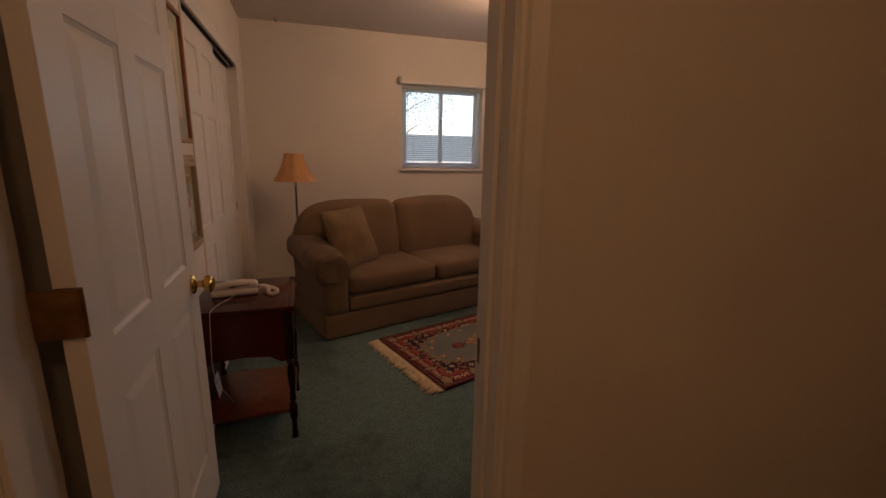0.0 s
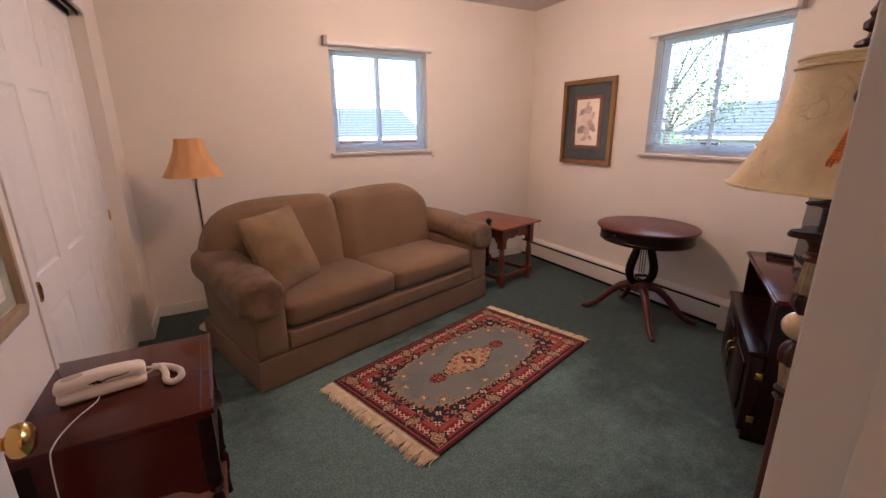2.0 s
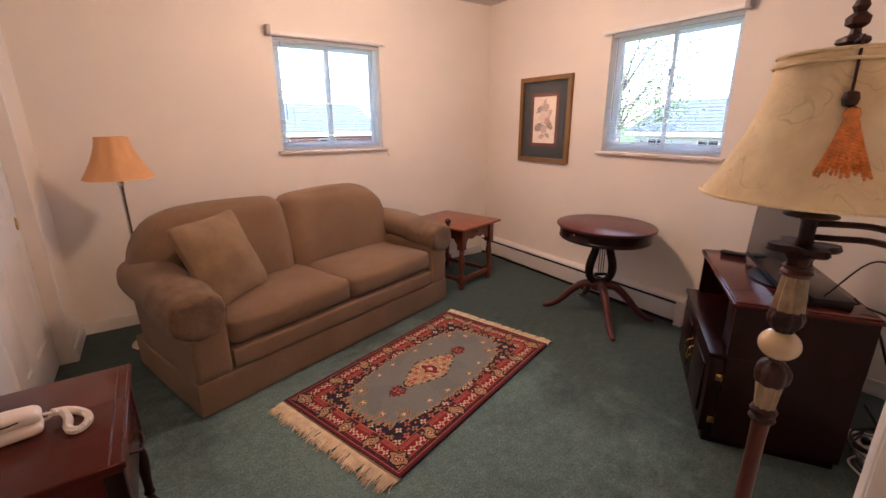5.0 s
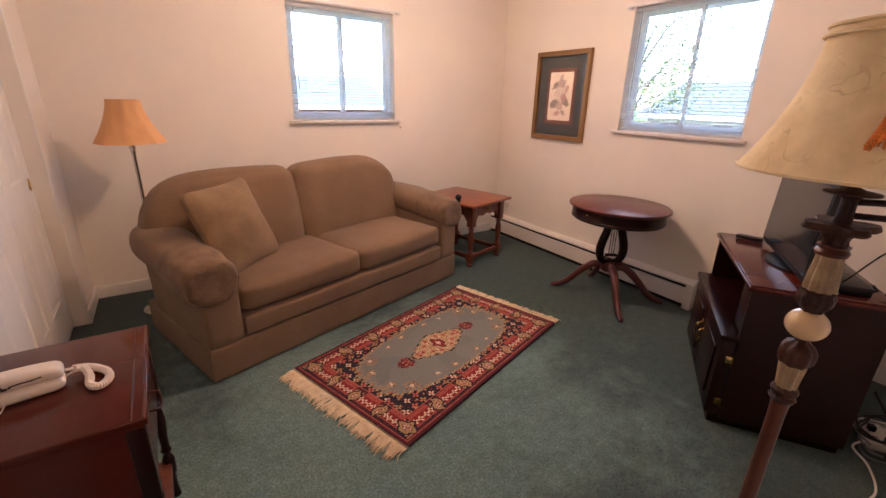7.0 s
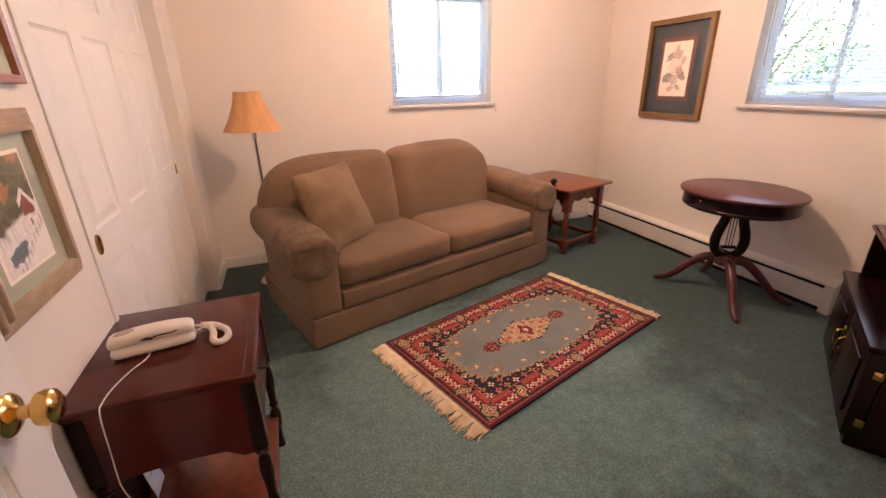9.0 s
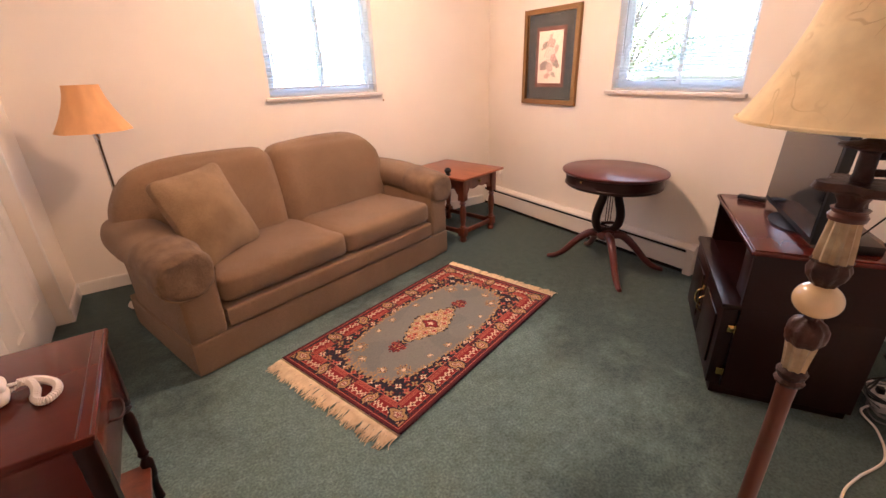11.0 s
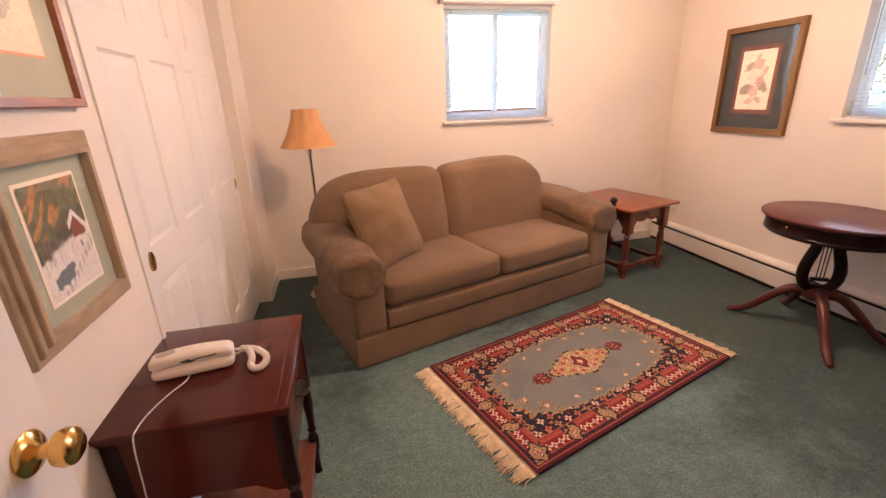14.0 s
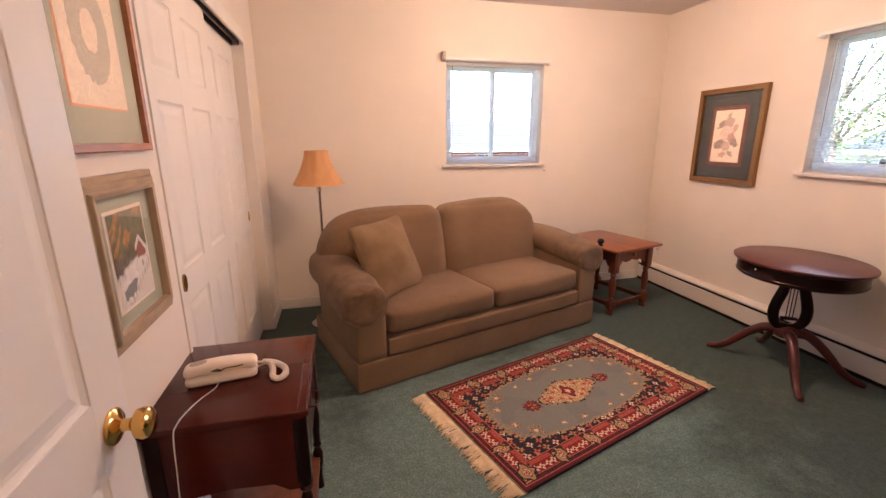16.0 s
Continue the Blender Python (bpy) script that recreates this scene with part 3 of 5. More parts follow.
valance_rod(rw, M_RIGHT @ pose(0, 0, bh + 0.004), False)

# ---- baseboard heater ----
heater = thing("baseboard_heater", "cream enamelled baseboard heater with a dark slot", "heater", 0, 0, 0)
y0, y1 = -2.165, -0.016
part("back_plate", box(-0.012, -0.001, y0, y1, 0.012, 0.20), HEATER, heater, smooth=False)
part("front_panel", prism([(-0.058, 0.028), (-0.064, 0.032), (-0.066, 0.150), (-0.060, 0.152), (-0.056, 0.146)], y1 - y0, "xz", y0), HEATER, heater, smooth=False)
part("top_cover", prism([(-0.012, 0.205), (-0.040, 0.205), (-0.066, 0.184), (-0.067, 0.172), (-0.063, 0.174), (-0.040, 0.196), (-0.012, 0.197)], y1 - y0, "xz", y0), HEATER, heater, smooth=False)
# plain box behind the slot; the slot's shade is put into its colour
part("slot_shade_fill", box(-0.052, -0.013, y0 + 0.02, y1, 0.04, 0.168), DARK, heater, "plain dark fill for the shade in the slot", smooth=False)
# near-black box in the gap under the panel, in place of its shade
part("base_shadow_strip", box(-0.050, -0.013, y0 + 0.02, y1, 0.0, 0.026), DARK, heater, "dark strip standing in for shade under the panel", smooth=False)
part("end_cap", prism([(-0.001, 0.0), (-0.070, 0.0), (-0.071, 0.182), (-0.042, 0.209), (-0.001, 0.209)], 0.055, "xz", y0 - 0.052, 0.004), HEATER, heater, smooth=False)

# ---- sofa ----
SOFA_AT, SOFA_RZ = (-2.94, -1.405), 17.4
sofa = thing("sofa", "brown fabric two-seat sofa with rolled arms and worn arm covers", "sofa", *SOFA_AT, 0, SOFA_RZ)
SL, SD = 1.90, 0.80


def bolster(stations, mirror, grow=0.0, hang=1.0, wrinkle=0.003, n=28):
    """A rolled arm pad along v from (v, size) stations; hang: how far its underside droops."""
    bm = bmesh.new()
    rings = []
    for v, size in stations:
        ring = []
        for k in range(n):
            a = 2 * math.pi * k / n
            cu, cz = 0.068, 0.524 + 0.135 * min(max(v, 0), 0.35) + 0.03 * max(v - 0.35, 0)
            ca, sa = math.cos(a), math.sin(a)
            du = (0.130 + grow) * size * math.copysign(abs(ca) ** 0.82, ca)
            dz = (0.105 + grow) * size * math.copysign(abs(sa) ** 0.82, sa) * (hang if sa < 0 else 1)
            w = noise.noise(Vector((cu + du, v * 1.6, cz + dz)) * 15 + Vector((9.0 * mirror, 0, 0))) * wrinkle
            u = cu + du + w
            ring.append(bm.verts.new((SL - u if mirror else u, v + w * 0.5, cz + dz + w)))
        rings.append(ring)
    for p, q in zip(rings, rings[1:]):
        for k in range(n):
            bm.faces.new((p[k], p[(k + 1) % n], q[(k + 1) % n], q[k]))
    bm.faces.new(rings[0])
    bm.faces.new(rings[-1])
    bmesh.ops.recalc_face_normals(bm, faces=bm.faces[:])
    return bm


part("base", moved(soft(SL - 0.004, SD + 0.046, 0.188, 0.020, 0.003, 16, 0.002), pose(SL / 2, SD / 2 - 0.023, 0.094)), SOFA, sofa)
part("seat_rail", moved(soft(SL - 0.375, 0.5, 0.112, 0.022, 0.004, 14, 0.002, 3), pose(SL / 2, 0.198, 0.243)), SOFA, sofa)
part("back_frame", moved(soft(SL - 0.14, 0.18, 0.52, 0.06, 0.0, 10), pose(SL / 2 - 0.05, 0.690, 0.43, -8, 0, 0)), SOFA, sofa)
for mirror in (False, True):
    u0, u1 = (SL - 0.188, SL - 0.004) if mirror else (0.004, 0.188)
    part("arm_panel", moved(soft(u1 - u0, 0.716, 0.345, 0.026, 0.004, 12, 0.002, 4 + mirror), pose((u0 + u1) / 2, 0.316, 0.345)), SOFA, sofa)
    front = [(-0.046, 0.50), (-0.050, 0.70), (-0.045, 0.82), (-0.032, 0.90), (-0.010, 0.95), (0.015, 0.975)]
    part("arm", bolster(front + [(0.05 + 0.05 * i, 1.0) for i in range(11)] + [(0.62, 0.97), (0.68, 0.85)], mirror), SOFA, sofa)
    shell = [(v - 0.008, k_) for v, k_ in front] + [(0.05, 0.99), (0.08, 1.0), (0.11, 1.0), (0.14, 1.0), (0.17, 1.0), (0.195, 1.0), (0.215, 0.995), (0.222, 0.975)]
    part("arm_cover", bolster(shell, mirror, 0.003, 1.19 if not mirror else 1.03, 0.0095 if not mirror else 0.006, 44), SOFA_WORN, sofa, "worn wrinkled fabric cover over the arm's front")
    drop = 1.19 if not mirror else 1.03
    hem = []
    for i in range(15):
        a = math.pi + math.pi * i / 14
        ca, sa = math.cos(a), math.sin(a)
        u = 0.068 + 0.122 * math.copysign(abs(ca) ** 0.82, ca) + 0.002 * math.sin(i * 2.3)
        hem.append((SL - u if mirror else u, -0.047 + 0.010 * abs(ca), 0.522 - 0.097 * abs(sa) ** 0.82 * drop))
    part("cover_hem", tube(curve_pts(hem, 3), 0.005, 8), SOFA_WORN, sofa, "stitched hem of the arm cover")
for k in (0, 1):
    w = (SL - 0.39) / 2
    c = moved(soft(w - 0.004, 0.57, 0.150, 0.042, 0.014, 16, 0.004, 2 + 7 * k), pose(0.195 + w * (k + 0.5), 0.243, 0.378))
    part("seat_cushion", c, SOFA, sofa)
    wb = 0.878
    b = soft(wb, 0.23, 0.56, 0.085, 0.024, 18, 0.004, 11 + 5 * k)
    for v in b.verts:
        out = (-v.co.x if k == 0 else v.co.x) / (wb / 2)
        if out > -0.3 and v.co.z > -0.05:
            f = (out + 0.3) / 1.3
            v.co.z -= (0.16 if k == 0 else 0.20) * f ** 6 * ((v.co.z + 0.05) / 0.33)
    part("back_cushion", moved(b, pose(0.012 + wb * (k + 0.5) + 0.006 * k, 0.585, 0.632, -12, 0, 0)), SOFA, sofa)

pillow = thing("throw_pillow", "square tan throw pillow leaning on the sofa", "pillow", *SOFA_AT, 0, SOFA_RZ)
bm = soft(0.475, 0.475, 0.165, 0.05, 0.0, 16)
for v in bm.verts:
    a, b = v.co.x / 0.23, v.co.y / 0.23
    v.co.z *= 0.35 + 0.85 * (1 - min(1, abs(a)) ** 2.4) * (1 - min(1, abs(b)) ** 2.4) + 0.0
    v.co.x *= 1 - 0.05 * (1 - b * b) * abs(a) ** 2
    v.co.y *= 1 - 0.05 * (1 - a * a) * abs(b) ** 2
    v.co += noise.noise_vector(v.co * 9) * 0.006
part("cover", moved(bm, pose(0.350, 0.290, 0.672) @ pose(0, 0, 0, 0, 0, 27) @ pose(0, 0, 0, 66, 0, 0) @ pose(0, 0, 0, 0, 0, 1)), PILLOW, pillow)


# ---- rug ----
RUG_L, RUG_W = 1.36, 0.81
rug = thing("rug", "red and navy oriental rug with a slate field and medallion", "rug", -1.795, -1.70, 0, 17.9)
C_NAVY, C_RED, C_PINK, C_CREAM, C_SLATE, C_TAN, C_DRED = (0.014, 0.010, 0.022), (0.215, 0.012, 0.014), (0.46, 0.125, 0.080), (0.66, 0.50, 0.34), (0.192, 0.195, 0.175), (0.38, 0.24, 0.10), (0.105, 0.008, 0.013)


def palmette(x, y, r):
    """A pointed blossom with leaves and a dark outline: its colour, or None outside it."""
    d = abs(x) / 0.95 + abs(y) / 1.25 + 0.10 * r * math.cos(5 * math.atan2(y, x))
    if d > r:
        return None
    q = d / r
    return C_RED if q < 0.20 else C_CREAM if q < 0.34 else C_DRED if q < 0.44 else C_TAN if q < 0.80 else C_NAVY


def floret(x, y, r, petal=C_CREAM, heart=C_DRED):
    """A small flower of four petals."""
    d = math.hypot(x, y)
    if d > r * (0.72 + 0.28 * math.cos(4 * math.atan2(y, x))):
        return None
    return heart if d < 0.30 * r else petal


def border_color(u, p, k):
    """The main border: u along one repeat, from -0.5 to 0.5 with a palmette at its ends, p outwards to inwards."""
    e = 0.5 - abs(u)
    f = palmette(e * 0.2, p - (0.010 if k % 2 else -0.010), 0.047)
    if f:
        return f
    f = palmette((abs(e - 0.115)) * 0.2, p + (0.020 if k % 2 else -0.020), 0.015)
    if f:
        return f
    a = abs(u) * 0.2
    for fx, fp in ((0.019, -0.006), (0.050, -0.002)):
        f = floret(a - fx, p - fp, 0.018)
        if f:
            return f
    # a stepped compartment, lined in pink
    half = 0.062 if p > 0.012 else 0.074
    inside = a < half and -0.030 < p < 0.028
    rim = min(half - a, p + 0.030, 0.028 - p) if inside else 9
    if rim < 0.0038:
        return C_PINK
    if inside:
        return C_RED
    if p > 0.028 and a < 0.060:
        return C_PINK if (p - 0.028) % 0.0076 > 0.0046 else C_RED
    return C_NAVY if noise.noise(Vector((a * 70, p * 70, k * 3.0))) > 0.0 else C_DRED


def rug_color(x, y):
    """The rug's design at a place, alike in all four quarters."""
    hx, hy = RUG_L / 2, RUG_W / 2
    ax, ay = abs(x), abs(y)
    d = min(hx - ax, hy - ay)
    along = hy - ay < hx - ax
    s = ax if along else ay
    if d < 0.008:
        return (0.055, 0.006, 0.012)
    if d < 0.017:
        return C_DRED
    if d < 0.0215:
        return C_PINK
    if d < 0.026:
        return C_DRED
    if d < 0.122:
        cx, cy = hx - 0.074, hy - 0.074
        f = palmette((ax - cx) * 0.9, (ay - cy) * 0.9, 0.047)
        if f:
            return f
        half, n = (cx, 3.0) if along else (cy, 2.0)
        q = max(0.0, half - s) / half * n
        return border_color(q % 1.0 - 0.5, d - 0.072, int(q) + (0 if along else 1))
    if d < 0.126:
        return C_PINK
    fx, fy = hx - 0.165, hy - 0.158
    corner = (ax / fx) ** 2.3 + (ay / fy) ** 3.4
    ang = math.atan2(ay / fy, ax / fx)
    edge = corner + 0.045 * math.cos(ang * 26) + 0.05 * noise.noise(Vector((ax * 40, ay * 40, 9)))
    if edge > 1.0 or d < 0.140:
        # dark spandrels with rows of small flowers
        gx, gy = (ax + 0.012) % 0.058 - 0.029, (hy - ay - 0.118) % 0.050 - 0.025
        if d < 0.165 and edge < 1.35:
            gx, gy = (s % 0.056) - 0.028, d - 0.143
        odd = (int((ax + 0.012) / 0.058) + int((hy - ay - 0.118) / 0.050)) % 3
        f = floret(gx, gy, 0.019, (C_CREAM, C_TAN, C_PINK)[odd], C_RED)
        if f:
            return f
        if edge < 1.10:
            return C_TAN if math.cos(ang * 60) > -0.1 else C_NAVY
        v = noise.noise(Vector((ax * 60, ay * 60, 2.0)))
        return C_NAVY if v > -0.28 else C_RED if v > -0.45 else C_TAN
    if edge > 0.86:
        return C_TAN if noise.noise(Vector((ax * 105, ay * 105, 0))) > 0.02 + (1 - edge) * 1.2 else C_SLATE
    # medallion with two pendants
    md = ax / 0.235 + (ay / 0.112) ** 1.3 + 0.05 * math.cos(ax * 150) + 0.04 * math.cos(ay * 190)
    if md < 1.0:
        if md > 0.90:
            return C_NAVY if math.cos(ax * 210 + ay * 160) > -0.55 else C_TAN
        f = palmette(x, y * 0.9, 0.046)
        if f:
            return C_DRED if f is C_NAVY else C_RED if f in (C_TAN, C_DRED) else C_CREAM
        for qx, qy in ((0.085, 0.034), (0.132, 0.0), (0.045, 0.062), (0.165, 0.012)):
            f = floret(ax - qx, ay - qy, 0.019, C_PINK, C_DRED)
            if f:
                return f
        v = noise.noise(Vector((ax * 85, ay * 85, 4)))
        return C_DRED if v < -0.38 else C_TAN if v > -0.12 else C_CREAM
    p = math.hypot((ax - 0.268) / 1.25, ay) + 0.022 * noise.noise(Vector((ax * 60, ay * 60, 8)))
    if p < 0.040:
        v = noise.noise(Vector((ax * 120, ay * 120, 12)))
        return C_DRED if v > 0.12 else C_RED if v > -0.08 else C_PINK if v > -0.25 else C_NAVY if p > 0.02 else C_TAN
    for qx, qy, r in ((0.385, 0.155, 0.040), (0.445, 0.070, 0.026), (0.10, 0.200, 0.020), (0.225, 0.185, 0.016)):
        p = math.hypot(ax - qx, ay - qy) + 0.012 * noise.noise(Vector((ax * 90, ay * 90, 5)))
        if p < r:
            v = noise.noise(Vector((ax * 140, ay * 140, 15)))
            return C_CREAM if p < 0.009 else C_TAN if v > 0.05 else C_DRED if v < -0.25 else C_SLATE
    return C_SLATE if noise.noise(Vector((x * 6, y * 6, 6))) < 0.2 else (0.172, 0.177, 0.162)


def design_grid(name, w, h, nx, ny, paint, material, parent, to_world, label=""):
    """A sheet of nx by ny small cells, each in the colour that the design gives at its middle."""
    xs, ys = np.linspace(-w / 2, w / 2, nx + 1), np.linspace(-h / 2, h / 2, ny + 1)
    verts = [to_world(x, y) for y in ys for x in xs]
    faces = [(j * (nx + 1) + i, j * (nx + 1) + i + 1, (j + 1) * (nx + 1) + i + 1, (j + 1) * (nx + 1) + i) for j in range(ny) for i in range(nx)]
    me = bpy.data.meshes.new(name)
    me.from_pydata(verts, [], faces)
    at = me.color_attributes.new("design", "FLOAT_COLOR", "CORNER")
    cells = np.ones((nx * ny, 4, 4), np.float32)
    for j in range(ny):
        for i in range(nx):
            cells[j * nx + i, :, :3] = paint((xs[i] + xs[i + 1]) / 2, (ys[j] + ys[j + 1]) / 2)
    at.data.foreach_set("color", cells.ravel())
    me.materials.append(material)
    ob = new(name, me)
    ob.parent = parent
    if label:
        ob["label"] = label
    return ob


def rug_z(x, y):
    return 0.0165 + 0.0012 * noise.noise(Vector((x * 5, y * 5, 0)))


design_grid("woven_top", RUG_L, RUG_W, 390, 234, rug_color, RUG, rug, lambda x, y: (x, y, rug_z(x, y)))
part("backing", box(-RUG_L / 2, RUG_L / 2, -RUG_W / 2, RUG_W / 2, 0.0005, 0.0150, 0.003), mat("rug_edge", (0.050, 0.008, 0.016), 0.95, var=0.3, scale=60), rug, smooth=False)
for s, length in ((-1, 0.094), (1, 0.072)):
    bm = merge(box(s * RUG_L / 2 - 0.001, s * RUG_L / 2 + 0.012, -RUG_W / 2, RUG_W / 2, 0.002, 0.014, 0.002))
    part("fringe_band", bm, FRINGE, rug)
    random.seed(5 + s)
    verts, faces = [], []
    for k in range(300):
        y = -RUG_W / 2 + RUG_W * (k + 0.5) / 300
        clump = 0.034 * noise.noise(Vector((k * 0.11, s * 3.0, 0))) + 0.006 * math.sin(k * 0.9) + random.uniform(-0.004, 0.004)
        ln = length * random.uniform(0.70, 1.06) * (1 + 0.28 * noise.noise(Vector((k * 0.07, 4.0, s))))
        pts = [(s * (RUG_L / 2 + 0.006), y, 0.008), (s * (RUG_L / 2 + 0.4 * ln), y + clump * 0.5, 0.012 + random.uniform(-0.003, 0.006)), (s * (RUG_L / 2 + 0.8 * ln), y + clump, 0.006 + random.uniform(0, 0.008)), (s * (RUG_L / 2 + ln), y + clump * 1.5 + random.uniform(-0.012, 0.012), 0.002)]
        base = len(verts)
        r = random.uniform(0.0022, 0.0042)
        for i, p in enumerate(pts):
            rr = r * (1.0 if i < 3 else 0.5)
            verts += [(p[0], p[1] - rr, p[2]), (p[0], p[1], p[2] + rr * 1.3), (p[0], p[1] + rr, p[2])]
        for i in range(3):
            for q in (0, 1):
                faces.append((base + i * 3 + q, base + i * 3 + q + 1, base + i * 3 + q + 4, base + i * 3 + q + 3))
    me = bpy.data.meshes.new("fringe")
    me.from_pydata(verts, [], faces)
    me.materials.append(FRINGE)
    f = new("fringe", me)
    f.parent = rug
    tagged(f, "cream knotted fringe", kind="stuff")

# ---- nightstand with telephone ----
ns = thing("nightstand", "glossy mahogany nightstand with a drawer and open lower shelf", "nightstand", -3.295, -2.258, 0, 0)
NW, ND = 0.425, 0.485  # x, y
top = merge(box(-NW / 2, NW / 2 - 0.0, -ND / 2, ND / 2, 0.640, 0.658, 0.004, 3), box(-NW / 2 + 0.008, NW / 2 - 0.008, -ND / 2 + 0.008, ND / 2 - 0.008, 0.628, 0.640, 0.003))
part("top", top, MAHOGANY, ns)
part("top_edge_bead", merge(tube([(NW / 2 - 0.030, -ND / 2 + 0.004, 0.6575), (NW / 2 - 0.030, ND / 2 - 0.004, 0.6575)], 0.0025, 8), tube([(NW / 2 - 0.006, -ND / 2 + 0.004, 0.6555), (NW / 2 - 0.006, ND / 2 - 0.004, 0.6555)], 0.004, 8)), MAHOGANY, ns)
part("case", box(-NW / 2 + 0.018, NW / 2 - 0.030, -ND / 2 + 0.020, ND / 2 - 0.020, 0.435, 0.629, 0.002), MAHOGANY, ns, smooth=False)
part("side_apron", prism([(-NW / 2 + 0.02, 0.629), (-NW / 2 + 0.02, 0.40), (-NW / 2 + 0.05, 0.40), (-NW / 2 + 0.09, 0.428), (0, 0.436), (NW / 2 - 0.11, 0.428), (NW / 2 - 0.07, 0.40), (NW / 2 - 0.04, 0.40), (NW / 2 - 0.04, 0.629)], 0.008, "xz", -ND / 2 + 0.013), MAHOGANY, ns, smooth=False)
dr = part("drawer_front", box(NW / 2 - 0.030, NW / 2 - 0.012, -ND / 2 + 0.050, ND / 2 - 0.050, 0.448, 0.618, 0.004), MAHOGANY, ns)
part("drawer_pull", moved(tube(curve_pts([(0, -0.045, 0), (0.018, -0.040, -0.004), (0.022, 0, -0.016), (0.018, 0.040, -0.004), (0, 0.045, 0)], 5), 0.0035, 8), pose(NW / 2 - 0.012, 0, 0.54)), LAMP_BROWN, dr, "dark bail pull")
LEG = [(0.016, 0.0), (0.014, 0.01), (0.011, 0.06), (0.015, 0.10), (0.019, 0.108), (0.019, 0.165), (0.016, 0.170), (0.010, 0.185), (0.017, 0.20), (0.012, 0.215), (0.014, 0.26), (0.019, 0.32), (0.016, 0.36), (0.010, 0.375), (0.019, 0.388), (0.012, 0.398), (0.021, 0.405), (0.021, 0.42)]
for x in (-NW / 2 + 0.032, NW / 2 - 0.028):
    for y in (-ND / 2 + 0.030, ND / 2 - 0.030):
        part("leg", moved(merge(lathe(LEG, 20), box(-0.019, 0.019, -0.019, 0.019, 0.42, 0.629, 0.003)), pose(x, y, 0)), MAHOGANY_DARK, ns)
part("lower_shelf", box(-NW / 2 + 0.022, NW / 2 - 0.020, -ND / 2 + 0.022, ND / 2 - 0.022, 0.132, 0.152, 0.004), CHERRY_DARK, ns)
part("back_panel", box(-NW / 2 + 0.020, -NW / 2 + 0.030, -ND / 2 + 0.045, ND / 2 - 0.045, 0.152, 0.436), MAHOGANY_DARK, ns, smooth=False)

phone = thing("telephone", "white slimline corded telephone on the nightstand", "telephone", -3.346, -2.272, 0.6585, 8)
phone.scale = (0.91, 0.91, 0.91)
bm = soft(0.215, 0.068, 0.034, 0.015, 0.002, 12)
part("base", moved(bm, pose(0, 0, 0.017)), WHITE_PLASTIC, phone)
bm = soft(0.222, 0.060, 0.036, 0.016, 0.0, 14)
for v in bm.verts:
    v.co.z += 0.010 * (1 - (v.co.x / 0.111) ** 2) - (0.006 * (1 - (v.co.x / 0.06) ** 2) if abs(v.co.x) < 0.06 and v.co.z < 0 else 0)
hs = part("handset", moved(bm, pose(0.0, 0, 0.047)), WHITE_PLASTIC, phone)
part("ear_pad", moved(lathe([(0.0, 0.0), (0.020, 0.0), (0.019, 0.003), (0.0, 0.004)], 20, 1.35, 0.8), pose(-0.066, 0.0, 0.0700, 0, -7, 0)), GREY_PLASTIC, hs, "grey recessed end of the handset")
mk = merge(*[moved(box(-0.012, 0.012, -0.0006, 0.0006, -0.0016, 0.0016), pose(0.018 + dx, -0.0305, 0.050 + dz, 0, a, 0)) for dx, dz, a in ((-0.035, 0.002, -12), (-0.02, 0.0, 10), (0.0, 0.003, -4), (0.02, 0.003, 3), (0.038, 0.004, -6), (-0.028, -0.003, 6))])
part("maker_mark", mk, DARK, hs, "dark illegible marking", smooth=False)
# coiled cord in a loop
loop = curve_pts([(0.112, 0.0, 0.040), (0.135, 0.012, 0.030), (0.155, 0.022, 0.020), (0.178, 0.010, 0.013), (0.198, -0.026, 0.011), (0.196, -0.066, 0.011), (0.174, -0.088, 0.011), (0.156, -0.066, 0.012), (0.158, -0.022, 0.016), (0.145, 0.012, 0.026), (0.110, 0.008, 0.018)], 34)
coil = []
for i, p in enumerate(loop):
    d = (loop[min(i + 1, len(loop) - 1)] - loop[max(i - 1, 0)]).normalized()
    s = d.cross(Vector((0, 0, 1))).normalized()
    up = s.cross(d)
    r = 0.0085 if 24 < i < len(loop) - 34 else 0.002
    coil.append(p + r * (math.cos(i * 1.05) * s + math.sin(i * 1.05) * up))
part("coiled_cord", tube(coil, 0.0026, 6), WHITE_PLASTIC, phone, "white coiled handset cord")
line = curve_pts([(-0.01, -0.034, 0.008), (-0.02, -0.06, 0.003), (-0.055, -0.11, 0.003), (-0.085, -0.17, 0.003), (-0.100, -0.225, 0.003), (-0.105, -0.255, -0.012), (-0.110, -0.262, -0.12), (-0.115, -0.260, -0.25), (-0.105, -0.22, -0.36), (-0.085, -0.16, -0.44), (-0.05, -0.12, -0.53)], 8)
part("line_cord", tube(line, 0.0018, 6), WHITE_PLASTIC, phone, "thin white telephone line")
slip = thing("paper_slip", "small bluish-white paper leaning inside the nightstand", "paper", -3.452, -2.255, 0.1530, 90)
part("sheet", moved(box(-0.042, 0.042, -0.0012, 0.0012, 0.0, 0.105, 0.0004), pose(0, 0, 0.0005, -8, 0, 0)), PAPER, slip)
part("print_line", moved(box(-0.030, 0.030, -0.0018, -0.0013, 0.070, 0.076), pose(0, 0, 0.0005, -8, 0, 0)), GREY_PLASTIC, slip, "grey illegible printed line", smooth=False)

